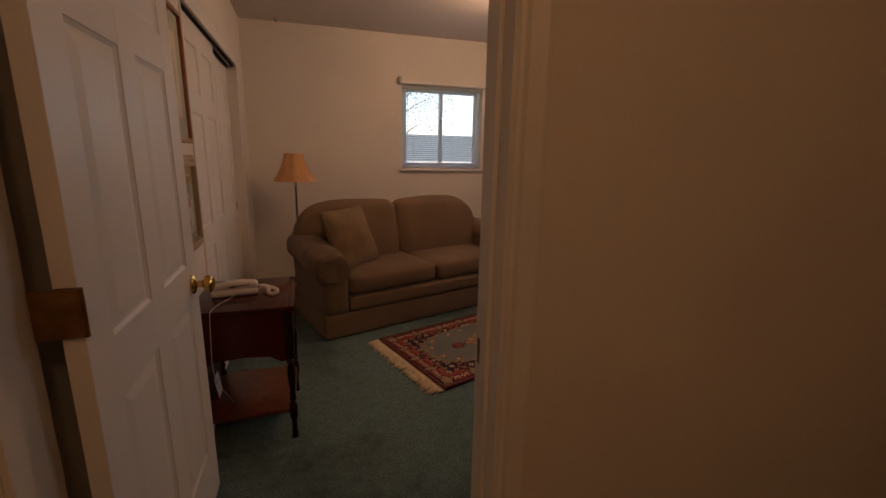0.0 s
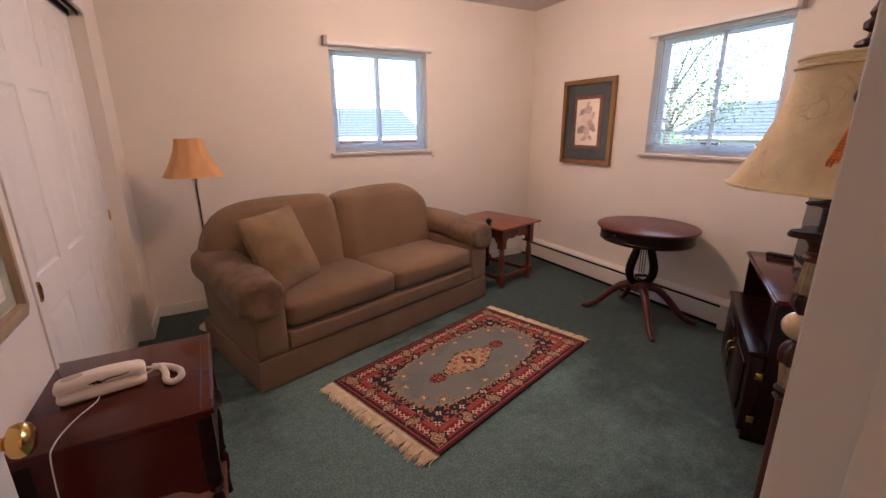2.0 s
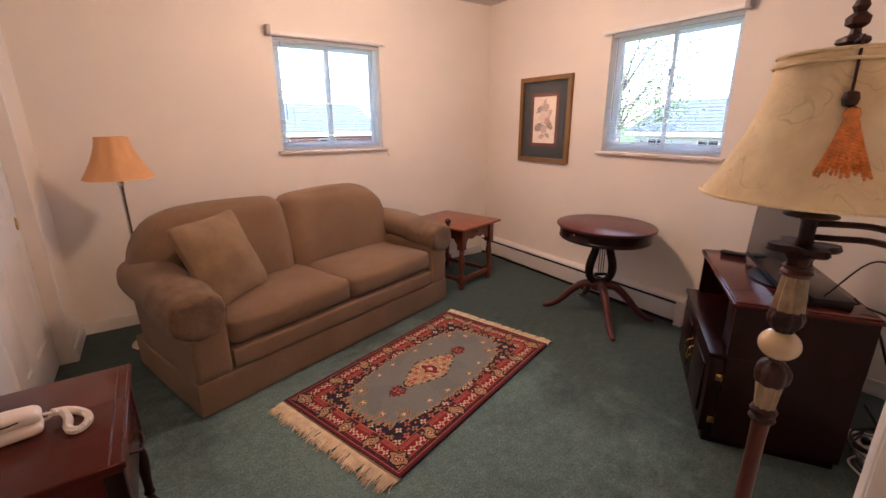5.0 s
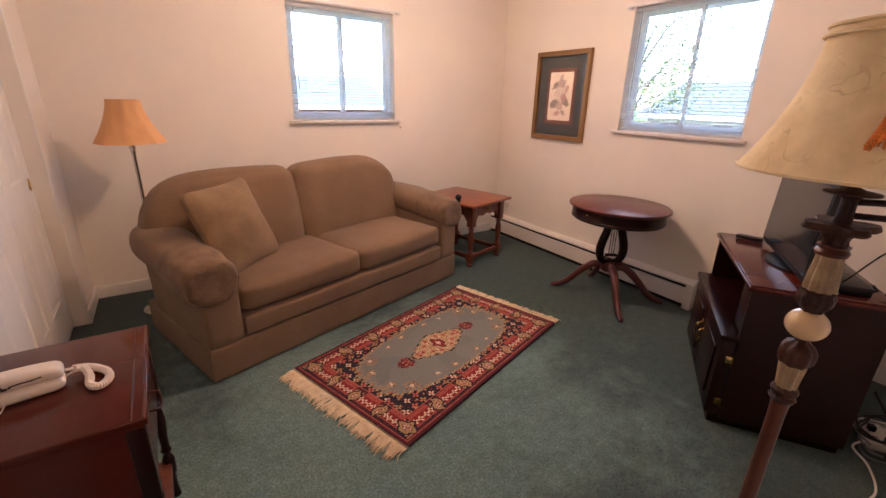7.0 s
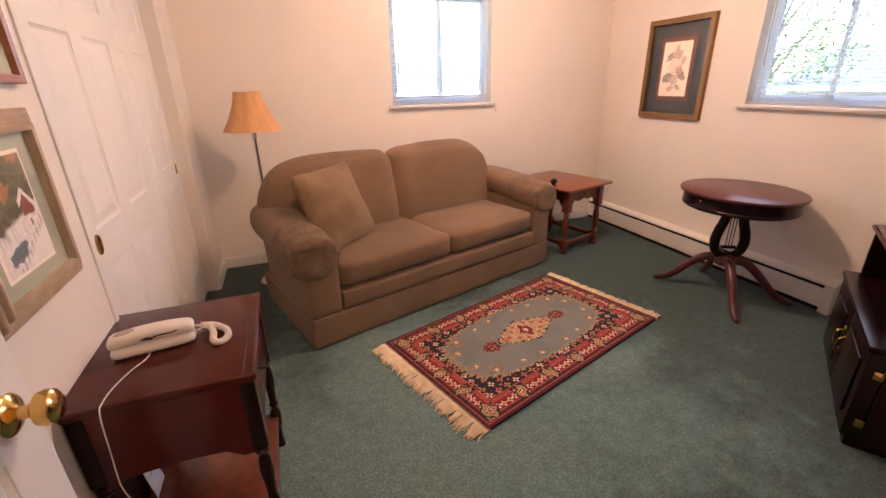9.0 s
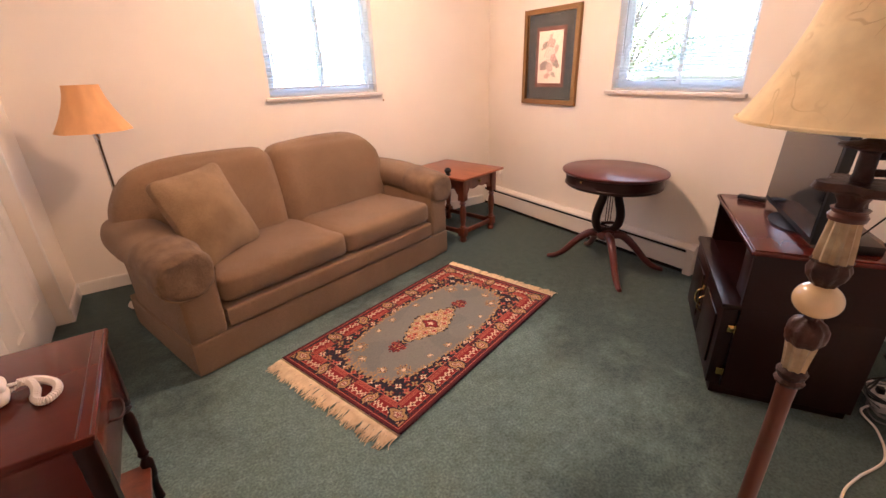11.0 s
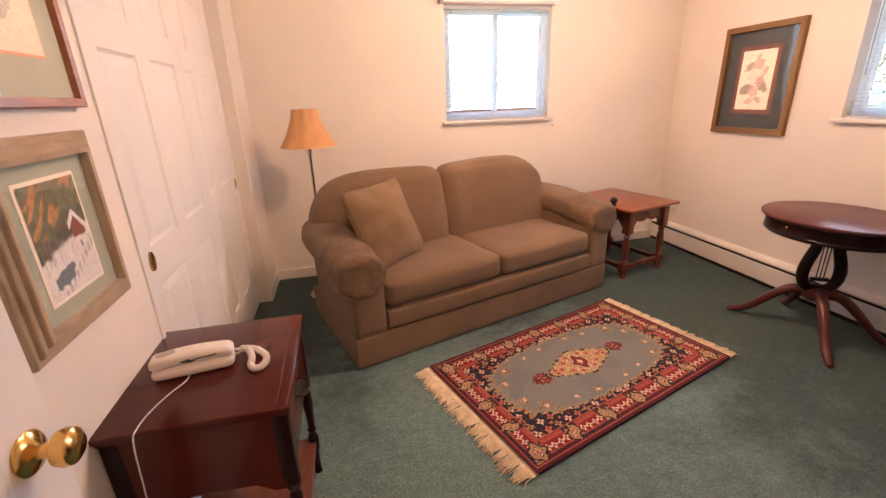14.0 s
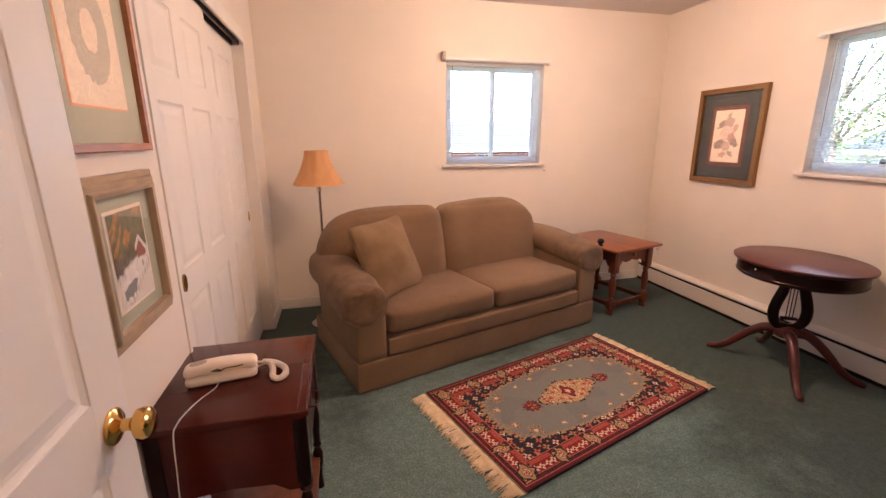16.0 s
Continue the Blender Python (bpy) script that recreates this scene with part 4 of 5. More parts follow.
# ---- end table ----
et = thing("end_table", "cherry wood end table with turned legs and stretchers", "end table", -0.775, -0.495, 0, 15.5)
EW, ED = 0.545, 0.64
part("tabletop", box(-EW / 2, EW / 2, -ED / 2, ED / 2, 0.528, 0.548, 0.005, 3), CHERRY, et)
LEG2 = [(0.024, 0.0), (0.030, 0.02), (0.022, 0.035), (0.029, 0.045), (0.029, 0.05)]
TURN = [(0.021, 0.120), (0.026, 0.132), (0.017, 0.145), (0.021, 0.18), (0.028, 0.25), (0.022, 0.30), (0.016, 0.315), (0.027, 0.328), (0.017, 0.342), (0.027, 0.352)]
lx, ly = EW / 2 - 0.075, ED / 2 - 0.075
for x in (-lx, lx):
    for y in (-ly, ly):
        part("leg", moved(merge(lathe(LEG2, 20), box(-0.029, 0.029, -0.029, 0.029, 0.05, 0.12, 0.003), lathe(TURN, 20), box(-0.029, 0.029, -0.029, 0.029, 0.352, 0.528, 0.003)), pose(x, y, 0)), CHERRY_DARK, et)


def apron(a, zt, d):
    pts = [(-a, zt), (-a, zt - 0.135), (-a + 0.03, zt - 0.130), (-a + 0.055, zt - 0.095)]
    for k in range(9):
        t = k / 8
        pts.append((-a * 0.72 + 1.44 * a * t, zt - 0.088 - 0.016 * abs(math.sin(t * math.pi * 2))))
    return pts + [(a - 0.055, zt - 0.095), (a - 0.03, zt - 0.130), (a, zt - 0.135), (a, zt)]


for y in (-ly, ly):
    part("apron", prism(apron(lx - 0.024, 0.528, 0), 0.016, "xz", y - 0.008), CHERRY_DARK, et, smooth=False)
    part("stretcher", box(-lx, lx, y - 0.012, y + 0.012, 0.065, 0.100, 0.004), CHERRY_DARK, et)
for x in (-lx, lx):
    part("apron", prism(apron(ly - 0.024, 0.528, 0), 0.016, "yz", x - 0.008), CHERRY_DARK, et, smooth=False)
    part("stretcher", box(x - 0.012, x + 0.012, -ly, ly, 0.065, 0.100, 0.004), CHERRY_DARK, et)
part("drawer_knob", moved(lathe([(0.006, 0), (0.006, 0.01), (0.014, 0.016), (0.014, 0.022), (0.0, 0.027)], 16), pose(0, -ly - 0.008, 0.478, 90, 0, 0)), OLD_BRASS, et)
orn = thing("small_ornament", "small dark carved ornament on the end table", "ornament", -0.965, -0.675, 0.5485, 20)
part("body", lathe([(0.020, 0), (0.024, 0.006), (0.014, 0.014), (0.026, 0.03), (0.028, 0.042), (0.018, 0.056), (0.0, 0.062)], 20), BLACK, orn)

# ---- lyre table ----
ot = thing("lyre_table", "oval red mahogany drum table on a lyre pedestal", "side table", -0.375, -1.755, 0, 0)
OA, OB = 0.312, 0.340
part("tabletop", lathe([(0.0, 0.668), (0.965, 0.668), (0.985, 0.672), (1.0, 0.680), (0.995, 0.688), (0.975, 0.692), (0.0, 0.692)], 64, OA, OB), TABLE_RED, ot)
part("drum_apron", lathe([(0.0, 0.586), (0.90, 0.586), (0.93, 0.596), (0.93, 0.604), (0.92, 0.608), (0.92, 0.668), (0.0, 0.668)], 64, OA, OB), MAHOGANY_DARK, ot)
for dy in (0.02, 0.075):
    part("pull_knob", moved(lathe([(0.004, 0), (0.004, 0.006), (0.007, 0.010), (0.0, 0.014)], 12), pose(-0.915 * OA + 0.004 + dy * 0.25, dy + 0.01, 0.642, 0, -90, 0)), BRASS, ot, "small brass pull")
LYRE = 58.0


def lyre_arm(s):
    c = [(s * 0.044, 0, 0.590), (s * 0.048, 0, 0.545), (s * 0.054, 0, 0.495), (s * 0.074, 0, 0.425), (s * 0.084, 0, 0.365), (s * 0.076, 0, 0.310), (s * 0.048, 0, 0.272), (0, 0, 0.262)]
    p = curve_pts(c, 5)
    return tube(p, [0.022 + 0.008 * math.sin(i / len(p) * math.pi) for i in range(len(p))], 10)


L = pose(0, 0, 0, 0, 0, LYRE - 90)
for s in (-1, 1):
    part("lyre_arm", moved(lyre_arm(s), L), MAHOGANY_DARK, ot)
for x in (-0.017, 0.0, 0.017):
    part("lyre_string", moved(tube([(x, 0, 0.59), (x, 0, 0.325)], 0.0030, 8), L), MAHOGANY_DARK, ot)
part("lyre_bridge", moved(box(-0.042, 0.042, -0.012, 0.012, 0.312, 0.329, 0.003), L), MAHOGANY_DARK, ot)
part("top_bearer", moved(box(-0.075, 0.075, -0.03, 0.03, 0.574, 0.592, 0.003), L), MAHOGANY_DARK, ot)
part("pedestal_block", lathe([(0.0, 0.195), (0.045, 0.20), (0.060, 0.212), (0.064, 0.245), (0.054, 0.262), (0.034, 0.272), (0.0, 0.274)], 24), TABLE_RED, ot)
for fx, fy in ((-0.235, -0.30), (-0.185, 0.315), (0.225, -0.285), (0.20, 0.30)):
    d = Vector((fx, fy, 0))
    c = [d * 0.10 + Vector((0, 0, 0.238)), d * 0.30 + Vector((0, 0, 0.232)), d * 0.52 + Vector((0, 0, 0.165)), d * 0.75 + Vector((0, 0, 0.070)), d * 0.92 + Vector((0, 0, 0.026)), d * 1.05 + Vector((0, 0, 0.012)), d * 1.08 + Vector((0, 0, 0.011))]
    p = curve_pts(c, 5)
    part("leg", tube(p, [0.031 - 0.019 * (i / len(p)) for i in range(len(p))], 10), TABLE_RED, ot)

# ---- television cabinet ----
TV_RZ = 33.5
tc = thing("tv_cabinet", "dark mahogany television cabinet with brass-handled doors", "cabinet", -1.105, -2.835, 0, TV_RZ)
CW, CD, CH = 0.79, 0.50, 0.680   # local x along the front, the room at +y, depth to -y
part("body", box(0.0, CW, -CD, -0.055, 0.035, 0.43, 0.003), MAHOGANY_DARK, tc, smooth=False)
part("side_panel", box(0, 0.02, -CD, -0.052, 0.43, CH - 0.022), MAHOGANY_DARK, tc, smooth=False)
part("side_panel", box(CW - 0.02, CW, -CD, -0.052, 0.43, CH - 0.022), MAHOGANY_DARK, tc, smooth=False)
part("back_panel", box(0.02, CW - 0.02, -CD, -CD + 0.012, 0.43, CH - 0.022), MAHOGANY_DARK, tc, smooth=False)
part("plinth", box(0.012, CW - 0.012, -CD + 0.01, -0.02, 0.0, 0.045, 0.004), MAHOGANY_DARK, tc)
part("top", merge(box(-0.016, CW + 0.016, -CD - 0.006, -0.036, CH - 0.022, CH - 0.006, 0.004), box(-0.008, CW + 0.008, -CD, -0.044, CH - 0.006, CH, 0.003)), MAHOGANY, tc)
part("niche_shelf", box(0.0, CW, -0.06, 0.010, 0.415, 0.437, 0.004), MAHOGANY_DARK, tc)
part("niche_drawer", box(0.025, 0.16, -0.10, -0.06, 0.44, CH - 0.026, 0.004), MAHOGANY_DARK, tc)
for k in (0, 1):
    x0 = 0.006 + k * (CW / 2 - 0.003)
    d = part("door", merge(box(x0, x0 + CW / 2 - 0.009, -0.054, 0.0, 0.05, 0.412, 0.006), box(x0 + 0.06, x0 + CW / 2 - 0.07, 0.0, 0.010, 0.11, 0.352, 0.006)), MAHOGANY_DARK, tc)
    hx = x0 + (CW / 2 - 0.045 if k == 0 else 0.036)
    bm = merge(tube(curve_pts([(hx, 0.002, 0.285), (hx - 0.004, 0.022, 0.275), (hx + 0.004, 0.026, 0.245), (hx - 0.004, 0.022, 0.215), (hx, 0.002, 0.205)], 5), 0.0045, 8), moved(lathe([(0.012, 0), (0.008, 0.004), (0, 0.006)], 12), pose(hx, 0.0, 0.295, -90, 0, 0)), moved(lathe([(0.012, 0), (0.008, 0.004), (0, 0.006)], 12), pose(hx, 0.0, 0.195, -90, 0, 0)))
    part("handle", bm, BRASS, d, "ornate brass door handle")
    for z in (0.12, 0.33):
        hx2 = -0.0035 if k == 0 else CW + 0.0005
        part("hinge", merge(box(hx2, hx2 + 0.003, -0.048, -0.026, z - 0.016, z + 0.016, 0.001), tube([(hx2 + 0.001, -0.051, z - 0.017), (hx2 + 0.001, -0.051, z + 0.017)], 0.003, 8)), BRASS, d, "bright brass hinge")

tv = thing("television", "black flat-screen television on the cabinet", "television", -1.105, -2.835, CH + 0.0005, TV_RZ)
TILT_BACK = pose(0.0, -0.215, 0.012, 2, 0, 0)
part("stand", moved(lathe([(0.0, 0.0), (1.0, 0.0), (1.0, 0.008), (0.6, 0.014), (0.0, 0.016)], 40, 0.14, 0.085), pose(0.36, -0.25, 0)), BLACK, tv)
part("neck", moved(box(0.32, 0.40, -0.045, -0.030, 0.0, 0.10, 0.004), TILT_BACK), BLACK, tv)
part("casing", moved(merge(box(0.045, 0.685, -0.035, 0.0, 0.008, 0.395, 0.006), box(0.16, 0.57, -0.062, -0.030, 0.06, 0.31, 0.012)), TILT_BACK), BLACK, tv)
part("screen", moved(box(0.063, 0.667, -0.0005, 0.0015, 0.032, 0.377), TILT_BACK), SCREEN, tv, "dark glossy switched-off screen", smooth=False)
box1 = thing("cable_box", "flat black cable box behind the television", "cable box", -1.105, -2.835, CH + 0.0005, TV_RZ)
part("housing", box(0.05, 0.22, -0.43, -0.30, 0.0, 0.035, 0.004), BLACK, box1)
rem = thing("remote_control", "small black remote control on the cabinet", "remote control", -1.105, -2.835, CH + 0.0005, TV_RZ)
part("body", moved(box(-0.06, 0.06, -0.02, 0.02, 0, 0.018, 0.005), pose(0.715, -0.17, 0, 0, 0, 62)), BLACK, rem)

# ---- lamps ----
LX, LY = -3.10, -0.385
fl = thing("floor_lamp", "chrome floor lamp with a panelled tan bell shade", "floor lamp", LX, LY, 0)
part("base", lathe([(0.0, 0.0), (0.125, 0.0), (0.125, 0.010), (0.118, 0.016), (0.03, 0.026), (0.014, 0.04), (0.0, 0.04)], 36), CHROME, fl)
part("pole", lathe([(0.0, 0.03), (0.010, 0.03), (0.010, 1.0), (0.013, 1.005), (0.013, 1.03), (0.0, 1.03)], 16), CHROME, fl)
part("socket", merge(lathe([(0.0, 1.03), (0.017, 1.03), (0.018, 1.09), (0.0, 1.10)], 16), tube([(0.016, 0, 1.06), (0.045, 0.0, 1.058)], 0.003, 6), tube([(0.0, -0.02, 1.05), (0.01, -0.032, 1.02)], 0.005, 8)), CHROME, fl)


def bell(r0, r1, z0, z1, sides, flare, seg=6, thick=0.002, steps=14):
    """An open bell shade with flat panels, seen from both sides."""
    bm = bmesh.new()
    n = sides * seg
    rings = []
    for inner in (0, 1):
        for i in range(steps):
            t = i / (steps - 1)
            if inner:
                t = 1 - t
            r = r1 + (r0 - r1) * ((1 - t) ** flare) - inner * thick
            ring = []
            for k in range(n):
                a = 2 * math.pi * k / n
                loc = (a % (2 * math.pi / sides)) - math.pi / sides
                rr = r * (math.cos(math.pi / sides) / math.cos(loc)) ** 0.75 if sides < 20 else r
                ring.append(bm.verts.new((rr * math.cos(a), rr * math.sin(a), z0 + (z1 - z0) * t)))
            rings.append(ring)
    for a, b in zip(rings, rings[1:] + rings[:1]):
        for k in range(n):
            bm.faces.new((a[k], a[(k + 1) % n], b[(k + 1) % n], b[k]))
    return bm


part("shade", bell(0.180, 0.082, 1.065, 1.302, 8, 1.55), SHADE_TAN, fl, "tan cloth bell shade")
part("shade_spider", merge(tube([(-0.08, 0, 1.285), (0.08, 0, 1.285)], 0.002, 6), tube([(0, -0.08, 1.285), (0, 0.08, 1.285)], 0.002, 6), tube([(0, 0, 1.09), (0, 0, 1.285)], 0.003, 6)), CHROME, fl)

PX, PY = -1.963, -3.272
sl = thing("swing_arm_lamp", "carved brown floor lamp with an onyx ball and cream bell shade", "floor lamp", PX, PY, 0)
part("base", lathe([(0.0, 0.0), (0.125, 0.0), (0.13, 0.012), (0.105, 0.022), (0.055, 0.035), (0.028, 0.06), (0.019, 0.08), (0.0, 0.08)], 36), LAMP_BROWN, sl)
part("pole", lathe([(0.0, 0.07), (0.0150, 0.07), (0.0150, 0.73), (0.0165, 0.772), (0.0, 0.774)], 24), LAMP_RED, sl)
part("lower_collar", lathe([(0.0, 0.770), (0.021, 0.772), (0.025, 0.779), (0.019, 0.785), (0.024, 0.793), (0.025, 0.799), (0.019, 0.806), (0.0, 0.807)], 36, flute=12, depth=0.08), LAMP_BROWN, sl)
part("fluted_section", lathe([(0.0, 0.805), (0.019, 0.806), (0.021, 0.830), (0.0245, 0.860), (0.0, 0.862)], 54, flute=9, depth=0.20), LAMP_CREAM, sl, "fluted antiqued cream section")
part("carved_bulb", lathe([(0.0, 0.858), (0.024, 0.859), (0.030, 0.868), (0.032, 0.882), (0.031, 0.893), (0.024, 0.905), (0.012, 0.911), (0.012, 0.918), (0.0, 0.918)], 42, flute=7, depth=0.16), LAMP_BROWN, sl, "carved rose-shaped bulb")
part("onyx_ball", lathe([(0.0, 0.916)] + [(0.0355 * math.sin(radians(a)), 0.9475 - 0.0315 * math.cos(radians(a))) for a in range(12, 180, 12)] + [(0.0, 0.979)], 36), ONYX, sl, "glossy cream onyx ball")
part("upper_collar", lathe([(0.0, 0.976), (0.018, 0.977), (0.022, 0.984), (0.028, 0.992), (0.031, 1.006), (0.027, 1.017), (0.030, 1.022), (0.0, 1.023)], 48, flute=8, depth=0.14), LAMP_BROWN, sl, "carved brown collar")
part("fluted_column", lathe([(0.0, 1.020), (0.027, 1.022), (0.025, 1.050), (0.022, 1.080), (0.021, 1.092), (0.0, 1.092)], 60, flute=10, depth=0.20), LAMP_CREAM, sl, "fluted antiqued cream column")
part("capital_ring", lathe([(0.0, 1.090), (0.024, 1.091), (0.026, 1.098), (0.022, 1.104), (0.025, 1.110), (0.0, 1.111)], 32), LAMP_RED, sl)
part("capital", lathe([(0.0, 1.110), (0.022, 1.111), (0.021, 1.120), (0.027, 1.131), (0.044, 1.141), (0.057, 1.147), (0.060, 1.144), (0.058, 1.139), (0.062, 1.143), (0.058, 1.152), (0.040, 1.150), (0.014, 1.152), (0.0, 1.152)], 72, flute=4, depth=0.40), LAMP_BROWN, sl, "carved four-leaf capital")
part("stem", lathe([(0.0, 1.146), (0.011, 1.147), (0.014, 1.156), (0.012, 1.164), (0.012, 1.196), (0.020, 1.201), (0.040, 1.204), (0.040, 1.207), (0.018, 1.211), (0.008, 1.216), (0.006, 1.478), (0.0, 1.478)], 24), LAMP_BROWN, sl, "dark stem with a wide disc")
arms = [tube(curve_pts([(0.0, 0.0, z), (0.045, 0.0, z + dz), (0.090, 0.0, z + dz * 0.3), (0.135, 0.0, z - 0.010)], 6), 0.0058, 8) for z, dz in ((1.190, 0.002), (1.166, 0.000))]
joint = moved(lathe([(0.0, 1.140), (0.010, 1.141), (0.012, 1.146), (0.009, 1.150), (0.009, 1.186), (0.012, 1.190), (0.010, 1.195), (0.0, 1.196)], 16), pose(0.137, 0, 0))
part("swing_arm", moved(merge(*arms, joint), pose(0, 0, 0, 0, 0, -58)), LAMP_BROWN, sl, "dark double swing arm")
part("shade", bell(0.176, 0.094, 1.240, 1.470, 30, 1.75, 2), SHADE_CREAM, sl, "cream embroidered bell shade")
for r_, z_ in ((0.177, 1.241), (0.0945, 1.470), (0.0985, 1.455)):
    part("shade_trim", tube([(r_ * math.cos(a), r_ * math.sin(a), z_) for a in np.linspace(0, 2 * math.pi, 61)], 0.0032, 6), SHADE_CREAM, sl)
part("finial", lathe([(0.0, 1.468), (0.006, 1.468), (0.006, 1.478), (0.016, 1.482), (0.024, 1.488), (0.022, 1.494), (0.008, 1.500), (0.007, 1.508), (0.016, 1.514), (0.017, 1.524), (0.008, 1.532), (0.012, 1.540), (0.005, 1.556), (0.0, 1.562)], 30, flute=5, depth=0.16), LAMP_BROWN, sl, "carved dark finial")
part("shade_spider", merge(tube([(-0.094, 0, 1.468), (0.094, 0, 1.468)], 0.002, 6), tube([(0, -0.094, 1.468), (0, 0.094, 1.468)], 0.002, 6)), LAMP_BROWN, sl)

# tassel hung on the shade
tas = thing("tassel", "amber beaded tassel hanging on the lamp shade", "tassel", PX, PY, 0, 0)
ta = radians(201)
tx, ty = math.cos(ta), math.sin(ta)
part("cord", tube([(0.005 * tx, 0.005 * ty, 1.50), (0.130 * tx, 0.130 * ty, 1.499), (0.138 * tx, 0.138 * ty, 1.46), (0.155 * tx, 0.155 * ty, 1.405)], 0.003, 6), LAMP_BROWN, tas)
for k, (dz, da, m_) in enumerate(((0.0, 0.0, LAMP_BROWN), (-0.026, 0.05, AMBER))):
    part("knot", moved(lathe([(0.0, -0.014), (0.012, -0.010), (0.015, 0.0), (0.012, 0.010), (0.0, 0.014)], 16), pose(0.158 * math.cos(ta + da), 0.158 * math.sin(ta + da), 1.398 + dz)), m_, tas)
random.seed(3)
bms = []
for k in range(96):
    a = ta + 0.05 + random.uniform(-0.23, 0.23)
    z = 1.366
    n = random.randint(13, 17)
    for i in range(n):
        t = i / 16
        aa = ta + 0.05 + (a - ta - 0.05) * (0.25 + 0.75 * t)
        r = 0.160 + 0.040 * t + (k % 3) * 0.005
        b = bmesh.new()
        bmesh.ops.create_icosphere(b, subdivisions=1, radius=0.0036, matrix=Matrix.Translation((r * math.cos(aa), r * math.sin(aa), z - (i + (k % 5) * 0.2) * 0.0058)))
        bms.append(b)
verts, faces = [], []
for b in bms:
    o = len(verts)
    b.verts.index_update()
    verts += [v.co[:] for v in b.verts]
    faces += [tuple(o + v.index for v in f.verts) for f in b.faces]
    b.free()
me = bpy.data.meshes.new("bead_strands")
me.from_pydata(verts, [], faces)
me.materials.append(AMBER)
me.shade_smooth()
beads = new("bead_strands", me)
beads.parent = tas
tagged(beads, "strands of amber glass beads", kind="stuff")
for ch in tas.children:
    ch.data.transform(Matrix.Translation((0, 0, 0.196)) @ Matrix.Diagonal((0.71, 0.71, 0.86, 1)))


# ---- pictures ----
def picture(name, label, m, w, h, fw, depth, frame_mat, layers, paint, aw, ah, nx, ny, step=0.0, steps=1):
    """A framed print flat on a wall: local x across, z up, the room at -y, the wall at y = 0."""
    e = thing(name, label, "picture")
    e.matrix_basis = m
    prof = []
    for i in range(steps):
        a, b = fw * i / steps, fw * (i + 1) / steps
        d = depth * (0.40 + 0.60 * (i + 1) / steps) if steps > 1 else depth
        prof += [(a + 0.0008, d - 0.002), (a + 0.003, d), (b - 0.002, d - 0.0015)]
    prof = [(0, 0.0), (0, prof[0][1] - 0.002)] + prof + [(fw, 0.006 + (depth - 0.024 if steps > 1 else 0)), (fw, 0.0)]
    bm = bmesh.new()
    rings = [[bm.verts.new((x, -d, z)) for x, z in ((-w / 2 + i, -h / 2 + i), (w / 2 - i, -h / 2 + i), (w / 2 - i, h / 2 - i), (-w / 2 + i, h / 2 - i))] for i, d in prof]
    for p, q in zip(rings, rings[1:]):
        for k in range(4):
            bm.faces.new((p[k], p[(k + 1) % 4], q[(k + 1) % 4], q[k]))
    bmesh.ops.recalc_face_normals(bm, faces=bm.faces[:])
    part("frame", bm, frame_mat, e, smooth=False)
    z = max(0.0, depth - 0.024) if steps > 1 else 0.003
    for i, (lw, lh, lm, ln) in enumerate(layers):
        part(ln, box(-lw / 2, lw / 2, -0.0035 - 0.0008 * i - z, -0.001, -lh / 2, lh / 2), lm, e, smooth=False)
    d = 0.0042 + 0.0008 * len(layers) + z
    design_grid("print", aw, ah, nx, ny, paint, ART, e, lambda x, y: (x, -d, y))
    g = part("glass", box(-w / 2 + fw * 0.9, w / 2 - fw * 0.9, -0.0105 - z, -0.0095 - z, -h / 2 + fw * 0.9, h / 2 - fw * 0.9), COVER, e, "clear glass", smooth=False)
    g.visible_shadow = False
    return e


def smooth_in(d, r, soft_edge):
    t = max(0.0, min(1.0, (r - d) / soft_edge))
    return t * t * (3 - 2 * t)


def over(under, top, k):
    return tuple(a + (b - a) * k for a, b in zip(under, top))


